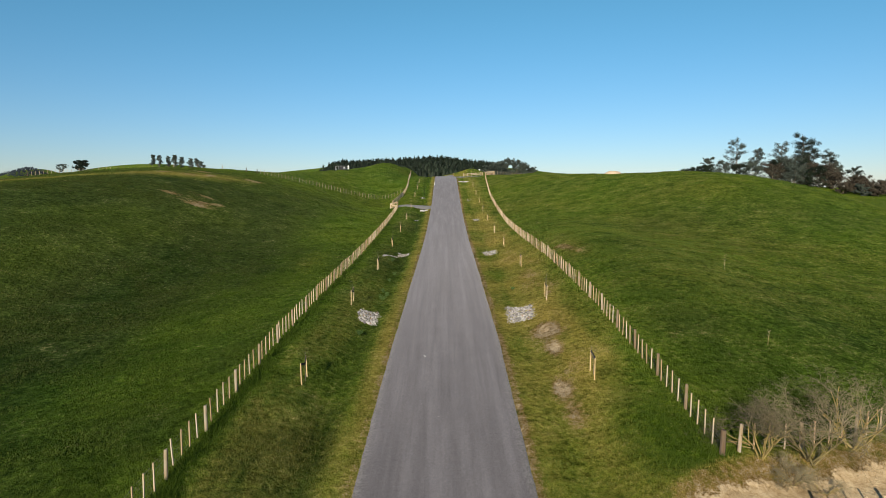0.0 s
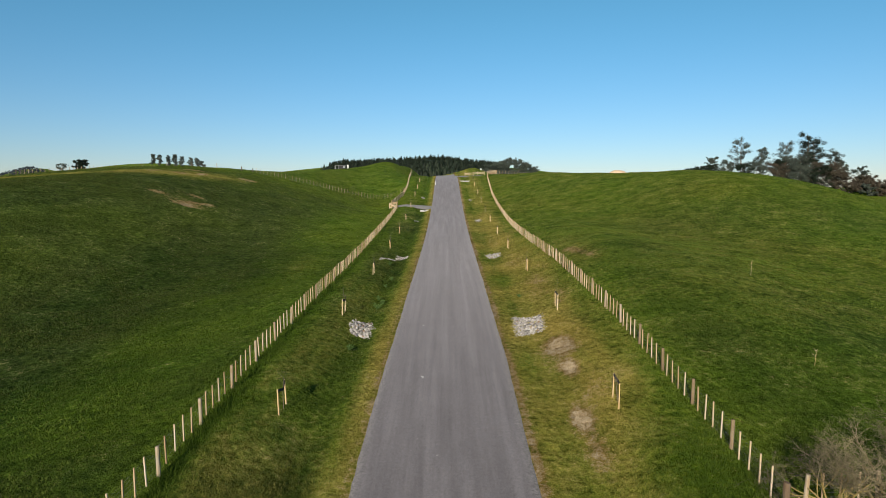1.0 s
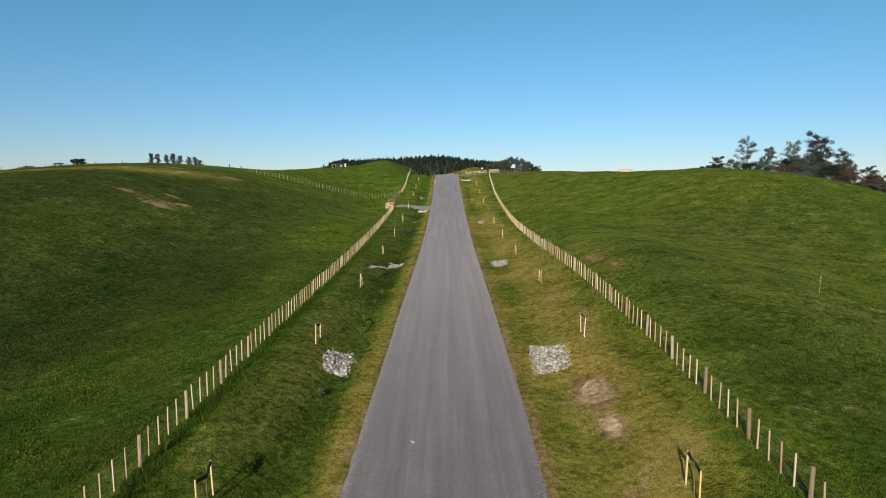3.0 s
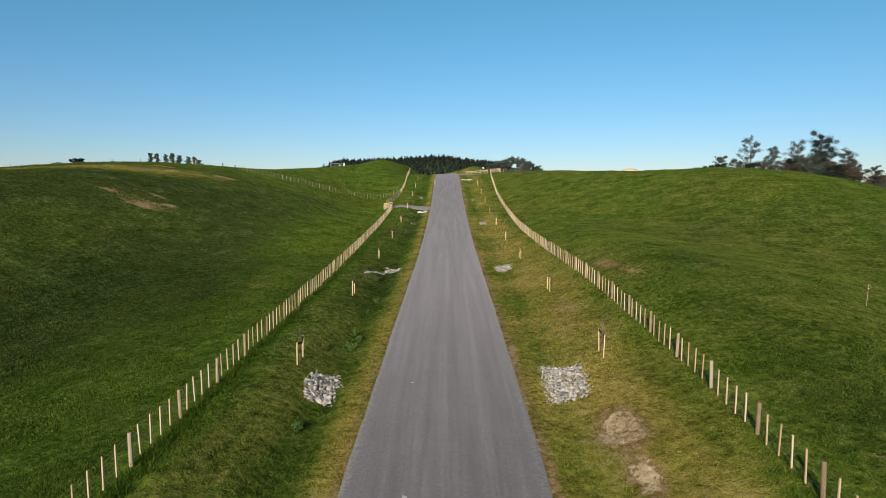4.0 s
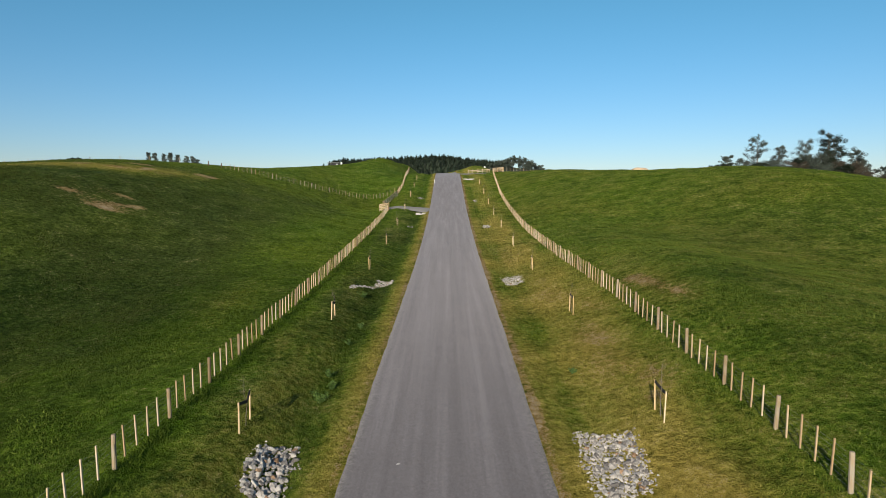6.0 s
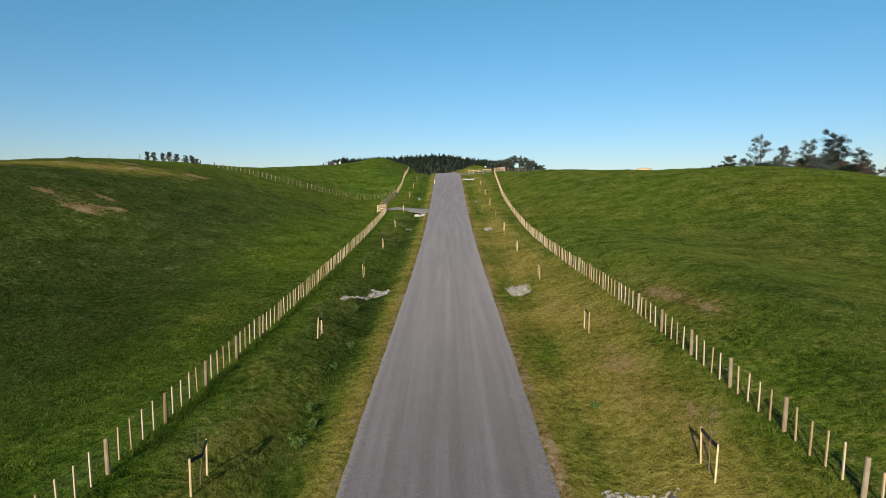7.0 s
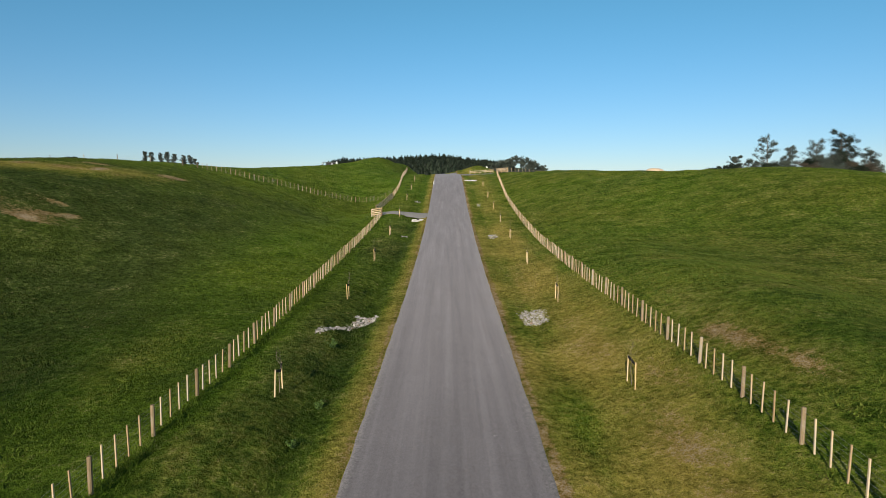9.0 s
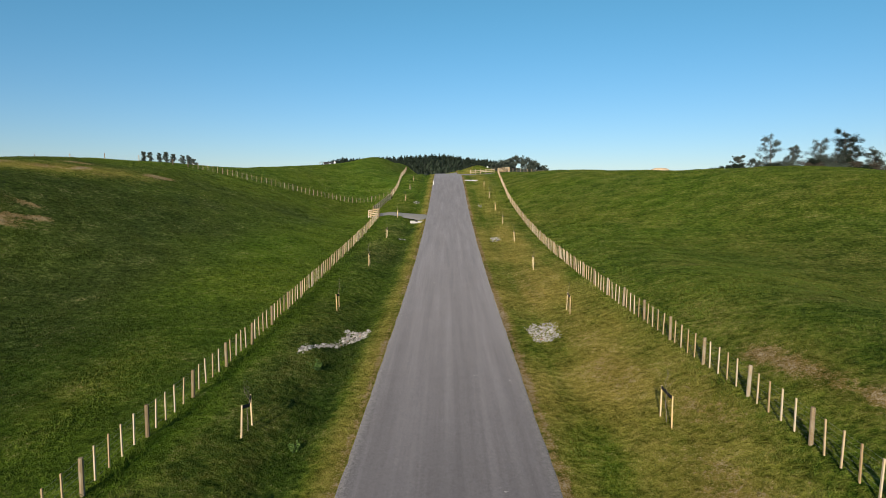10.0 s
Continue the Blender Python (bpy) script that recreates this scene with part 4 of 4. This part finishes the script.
def pine_forest():
    """The far plantation: too many to count."""
    r = random.Random(77)
    s = Shape()
    for i in range(1150):
        x = -306 + 468 * (i + r.random()) / 1150 + r.gauss(0, 4)
        y = r.uniform(1340, 1640)
        z = ground_z(x, y)
        h = 17 * r.uniform(0.72, 1.15) * (0.92 + 0.2 * float(rough(x, 0, 70, 8)) + 0.3 * math.exp(-((x - 20) / 60) ** 2) + 0.3 * math.exp(-((x + 275) / 14) ** 2))
        w = h * r.uniform(0.3, 0.48)
        for _ in range(38):
            f = r.random() ** 0.8
            q = r.uniform(0, 6.283)
            rad = w * (1.02 - f) ** 0.65 * r.uniform(0.4, 1.1)
            p = Vector((x + math.cos(q) * rad, y + math.sin(q) * rad, z + h * (0.06 + 0.94 * f)))
            a = Vector((math.cos(q + r.gauss(0, 0.8)), math.sin(q), r.uniform(-0.5, 0.5))) * r.uniform(1.8, 3.8)
            b = Vector((-math.sin(q), math.cos(q), r.uniform(0.1, 0.8))) * r.uniform(1.4, 3.0)
            s.add([p - a * 0.5, p + b * 0.5, p + a * 0.6, p - b * 0.5], [(0, 1, 2, 3)])
        s.tube([(x, y, z), (x, y, z + h * 0.55), (x, y, z + h * 0.9)], [w * 0.85, w * 0.55, 0.3], 6, False)
    ob = new("pine_forest", s.mesh("pine_forest", PINE_LEAF))
    tagged(ob, "distant plantation of dark pines along the ridge", "forest", kind="stuff")


def far_hill_wood():
    """The wooded hill on the horizon."""
    r = random.Random(78)
    s = Shape()
    for i in range(420):
        x, y = -2080 + r.uniform(-230, 260), r.uniform(2760, 2960)
        z, h = ground_z(x, y), r.uniform(9, 16)
        for k in range(7):
            q = r.uniform(0, 6.283)
            p = Vector((x + 7 * math.cos(q) * r.random(), y + 7 * math.sin(q) * r.random(), z + h * r.uniform(0.1, 0.9)))
            u, v = Vector((r.uniform(4, 9), r.gauss(0, 2), r.gauss(0, 2))), Vector((r.gauss(0, 2), r.gauss(0, 2), r.uniform(3, 7)))
            s.add([p - u * 0.5, p + v * 0.5, p + u * 0.5, p - v * 0.5], [(0, 1, 2, 3)])
    tagged(new("far_wood", s.mesh("far_wood", HAZED_LEAF)), "woods on a hill at the horizon, coloured blue-grey for haze", "forest", kind="stuff")


far_hill_wood()
stand_right()
stand_far()
pine_forest()


# ---- the bare shrubs above the sandy bank ----
def bare_shrub(x, y, h, spread, label, seed, stems=5, depth=5, forks=(2, 3, 3)):
    r = random.Random(seed)
    root = thing("shrub", x, y, ground_z(x, y) - 0.05, label, "shrub", "bare shrubs")
    wood, twigs = Shape(), Shape()

    def grow(p, d, length, rad, level):
        q = p + d * length
        mid = p.lerp(q, 0.5) + Vector((r.gauss(0, 0.07), r.gauss(0, 0.07), r.gauss(0, 0.05))) * length
        if level < 2:
            wood.tube([p, mid, q], [rad, rad * 0.8, rad * 0.6], 6, False)
        else:
            twigs.tube([p, q], [rad, rad * 0.6], 3, False)
        if level == depth:
            return
        for _ in range(r.choice(forks) if level > 0 else 4):
            e = (d + Vector((r.gauss(0, 0.7), r.gauss(0, 0.7), r.gauss(0.02, 0.5)))).normalized()
            grow(p.lerp(q, r.uniform(0.45, 1.0)), e, length * r.uniform(0.55, 0.85), max(rad * 0.54, 0.0025), level + 1)

    for i in range(stems):
        q = 2 * math.pi * (i + r.random() * 0.7) / stems
        d = Vector((math.cos(q) * spread, math.sin(q) * spread * 0.7, 1.0)).normalized()
        grow(Vector((r.gauss(0, 0.08), r.gauss(0, 0.08), 0)), d, h * 0.36, 0.042 * h / 3.5, 0)
    part("branch", wood, LICHEN, root, "yellow lichen-covered branches")
    part("twig", twigs, TWIG, root, "tangle of grey leafless twigs")


bare_shrub(14.6, 21.9, 4.0, 0.95, "large leafless shrub crusted with yellow lichen on the bank", 5, 6, 6)
bare_shrub(12.5, 21.6, 3.4, 0.75, "grey leafless shrub at the fence corner", 9, 5, 6, (2, 3, 3))
bare_shrub(16.9, 22.9, 3.9, 0.9, "leafless shrub crusted with yellow lichen beside the fence", 6, 5, 6)
bare_shrub(13.3, 20.9, 1.4, 1.2, "low dense leafless shrub at the foot of the bank", 7, 6, 5, (3, 3, 4))
bare_shrub(14.3, 20.6, 1.1, 1.3, "low dense leafless shrub beside the sandy track", 8, 6)
fence([(13.2, 18.6), (22.0, 20.4), (32.0, 22.4)], "weathered wire fence beside the sandy track", rng, 0.74, 4, ends=False)


# ---- far structures ----
def shed(x, y, turn):
    root = thing("shed", x, y, ground_z(x, y), "small open hilltop shed, its shaded inside a dark block under a pale flat roof", "shed", turn=turn)
    # near-black block stands for the shaded inside of the open shed
    s = Shape()
    s.box(pose(0.9, 0, 0), 3.4, 3.0, 2.1)
    part("wall", s, NEAR_BLACK, root)
    s = Shape()
    s.box(pose(0.2, 0, 2.1), 5.2, 3.6, 0.16)
    part("roof", s, SHED_ROOF, root)
    for px in (-2.6, -1.0):
        for py in (-1.5, 1.5):
            s = Shape()
            s.box(pose(px, py, 0), 0.14, 0.14, 2.1)
            part("post", s, GREY_STEEL, root)
    s = Shape()
    s.box(pose(1.7, -1.53, 1.0), 0.9, 0.06, 0.7)
    part("window", s, GREY_STEEL, root)


shed(-50.5, 290, 5)


def tank(x, y, r0, h, label):
    root = thing("water_tank", x, y, ground_z(x, y), label, "tank")
    s = Shape()
    s.tube([(0, 0, -0.2), (0, 0, h), (0, 0, h + 0.05)], [r0, r0, r0 * 0.95], 20)
    part("wall", s, WHITE, root, "", True)
    s = Shape()
    s.tube([(0, 0, h + 0.04), (0, 0, h + 0.35)], [r0, 0.15], 20)
    part("lid", s, WHITE, root)


tank(-46.9, 290, 0.4, 1.6, "small white water tank beside the shed")
tank(17.5, 282, 0.42, 1.0, "small white water tank on the far knoll")


def sand_heap(x, y, rad, h):
    n, k = 40, 14
    q, t = np.meshgrid(np.linspace(0, 2 * math.pi, n), np.linspace(0, 1, k))
    xx = x + rad * t * np.cos(q) * 1.25
    yy = y + rad * t * np.sin(q)
    zz = land(xx, yy) + h * np.cos(t * math.pi / 2) ** 1.5 * (1 + 0.12 * rough(xx, yy, 2.2, 9)) - 0.1 * (t > 0.97)
    tagged(new("sand_heap", grid_mesh("sand_heap", xx, yy, zz, SAND)), "low heap of bare tan sand behind the hill", "sand heap")


sand_heap(57.4, 196, 6.0, 4.85)


def pale_building(x, y, turn):
    root = thing("building", x, y, ground_z(x, y), "long pale low building beyond the brown thicket", "building", turn=turn)
    s = Shape()
    s.box(pose(0, 0, 0), 34, 9, 3.2)
    part("wall", s, WHITE, root)
    s = Shape()
    s.add([Vector(p) for p in ((-17.4, -5, 3.2), (17.4, -5, 3.2), (17.4, 5, 3.2), (-17.4, 5, 3.2), (-17.4, 0, 5.0), (17.4, 0, 5.0))], [(0, 1, 5, 4), (2, 3, 4, 5), (0, 4, 3), (1, 2, 5), (3, 2, 1, 0)])
    part("roof", s, GREY_STEEL, root)
    for i in range(6):
        s = Shape()
        s.box(pose(-14 + 5.6 * i, -4.52, 1.0), 2.2, 0.08, 1.4)
        part("window", s, NEAR_BLACK, root)


pale_building(350, 440, -20)


# ---- grass ----
def blade_mesh(g, x, y, tall, blades, width, spread):
    """Grass blades, one triangle each, in tufts at x, y."""
    n = len(x)
    z = land(x, y)
    co = np.zeros((n, blades, 3, 3), np.float32)
    for k in range(blades):
        q = g.random(n) * 2 * math.pi
        w = width * (0.6 + g.random(n))
        ox, oy = g.normal(0, spread, n), g.normal(0, spread, n)
        lean = tall * (0.3 + 0.7 * g.random(n))
        p = g.random(n) * 2 * math.pi
        co[:, k, 0] = np.stack([x + ox - w * np.cos(q), y + oy - w * np.sin(q), z - 0.03], -1)
        co[:, k, 1] = np.stack([x + ox + w * np.cos(q), y + oy + w * np.sin(q), z - 0.03], -1)
        co[:, k, 2] = np.stack([x + ox + lean * np.cos(p), y + oy + lean * np.sin(p), z + tall * (0.6 + 0.5 * g.random(n))], -1)
    co = co.reshape(-1, 3)
    me = bpy.data.meshes.new("grass")
    me.vertices.add(len(co))
    me.vertices.foreach_set("co", co.ravel())
    me.loops.add(len(co))
    me.loops.foreach_set("vertex_index", np.arange(len(co), dtype=np.int32))
    me.polygons.add(len(co) // 3)
    me.polygons.foreach_set("loop_start", np.arange(0, len(co), 3, dtype=np.int32))
    me.update(calc_edges=True)
    me.materials.append(BLADES)
    set_cover(me, x, y, 3 * blades)
    return me


def grass_tufts():
    """Blades in tufts over the verges and the nearest pasture."""
    g = np.random.default_rng(12)
    n = 340000
    y = np.where(g.random(n) < 0.10, -12 + 32 * g.random(n) ** 0.6, 14 + 116 * g.random(n) ** 1.6 - 12 * g.random(n))
    u = g.random(n) * 2 - 1
    x = u * (16 + 0.42 * np.maximum(y - 12, 0))
    c = np.abs(x - road_x(y))
    d, b, l, _ = cover(x, y)
    clump = rough(x, y, 0.8, 31) + 0.6 * rough(x, y, 3, 32)
    fade = (g.random(n) > smooth(0.45, 1, np.abs(u))) & (g.random(n) > smooth(75, 130, y)) & (g.random(n) > smooth(6, -28, y))
    keep = fade & (c > 3.45 + 0.3 * g.random(n)) & (b < 0.45) & (clump + g.normal(0, 0.5, n) > -0.5)
    for cx, cy, sx, sy in ((-5.65, 43.3, 0.75, 1.9), (5.9, 43.5, 0.95, 2.2), (-5.1, 74.9, 0.65, 1.4), (6.1, 75.2, 0.8, 1.8), (-6.5, 71.8, 0.8, 1.0)):
        keep &= ~((np.abs(x - cx) < sx) & (np.abs(y - cy) < sy))
    x, y, c, d, l, clump = x[keep], y[keep], c[keep], d[keep], l[keep], clump[keep]
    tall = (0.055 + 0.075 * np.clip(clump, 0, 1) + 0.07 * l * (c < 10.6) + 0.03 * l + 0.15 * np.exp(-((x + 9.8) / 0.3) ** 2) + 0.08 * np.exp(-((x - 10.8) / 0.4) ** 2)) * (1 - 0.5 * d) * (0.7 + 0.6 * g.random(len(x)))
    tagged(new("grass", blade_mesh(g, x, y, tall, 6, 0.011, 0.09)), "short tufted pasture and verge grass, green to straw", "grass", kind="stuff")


def pasture_clumps():
    """Coarser tussocks over the hillsides."""
    g = np.random.default_rng(21)
    n = 260000
    y = 22 + 125 * g.random(n) ** 1.2
    x = np.sign(g.random(n) - 0.45) * -1 * (13 + (45 + 0.25 * y) * g.random(n))
    clump = rough(x, y, 1.3, 41) + 0.7 * rough(x, y, 4.5, 42)
    d, b = cover(x, y)[:2]
    keep = (d < 0.4) & (clump + g.normal(0, 0.3, n) > np.where(x > 0, 0.45, 0.1)) & (b < 0.4)
    x, y = x[keep], y[keep]
    tall = (0.05 + 0.07 * g.random(len(x))) * (1 + 0.5 * smooth(20, 30, -x))
    tagged(new("pasture_tussocks", blade_mesh(g, x, y, tall, 5, 0.034, 0.16)), "rank tussocks scattered through the hill pasture", "grass", kind="stuff")


grass_tufts()
pasture_clumps()


def weed(x, y, h, seed):
    """A leafy roadside weed."""
    r = random.Random(seed)
    root = thing("weed", x, y, ground_z(x, y) - 0.02, "bushy bright green weed in the roadside drain", "weed", "roadside weeds")
    stems = Shape()
    tips = []
    for i in range(9):
        e = Vector((r.gauss(0, 0.3), r.gauss(0, 0.3), r.uniform(0.6, 1.0))) * h
        stems.tube([(0, 0, 0), e * 0.5 + Vector((0, 0, 0.03)), e], [0.01, 0.007, 0.003], 4)
        tips += [e, e * 0.7, e * 0.45]
    part("stem", stems, SAP_LEAF, root)
    part("foliage", leaf_cloud(tips, [h * 0.2] * len(tips), 12, 0.09, r, 0.8, 0.5), SAP_LEAF, root)


for i, (x, y, h) in enumerate(((-5.24, 49.0, 0.55), (-4.96, 50.4, 0.4), (-5.43, 52.1, 0.45), (-5.33, 57.2, 0.35), (-5.72, 38.8, 0.35), (6.3, 51.7, 0.3), (-5.15, 60.6, 0.4), (-6.0, 68.5, 0.5))):
    weed(x, y, h, 600 + i)


def dead_stem(x, y, h, seed):
    r = random.Random(seed)
    root = thing("dead_stem", x, y, ground_z(x, y), "single dry weed stalk standing in the pasture", "weed", "dry stalks")
    s = Shape()
    s.tube([(0, 0, 0), (0.02, 0, h * 0.5), (r.gauss(0, 0.04), 0.02, h)], [0.010, 0.008, 0.004], 5)
    part("stem", s, STAKE_WOOD, root)
    s = Shape()
    for i in range(5):
        z = h * r.uniform(0.55, 1)
        s.tube([(0.01, 0, z), (r.gauss(0, 0.1), r.gauss(0, 0.1), z + 0.12)], [0.008, 0.004], 3)
    part("twig", s, STAKE_WOOD, root)


dead_stem(23.85, 48.7, 1.3, 1)
dead_stem(18.6, 32.4, 0.9, 2)
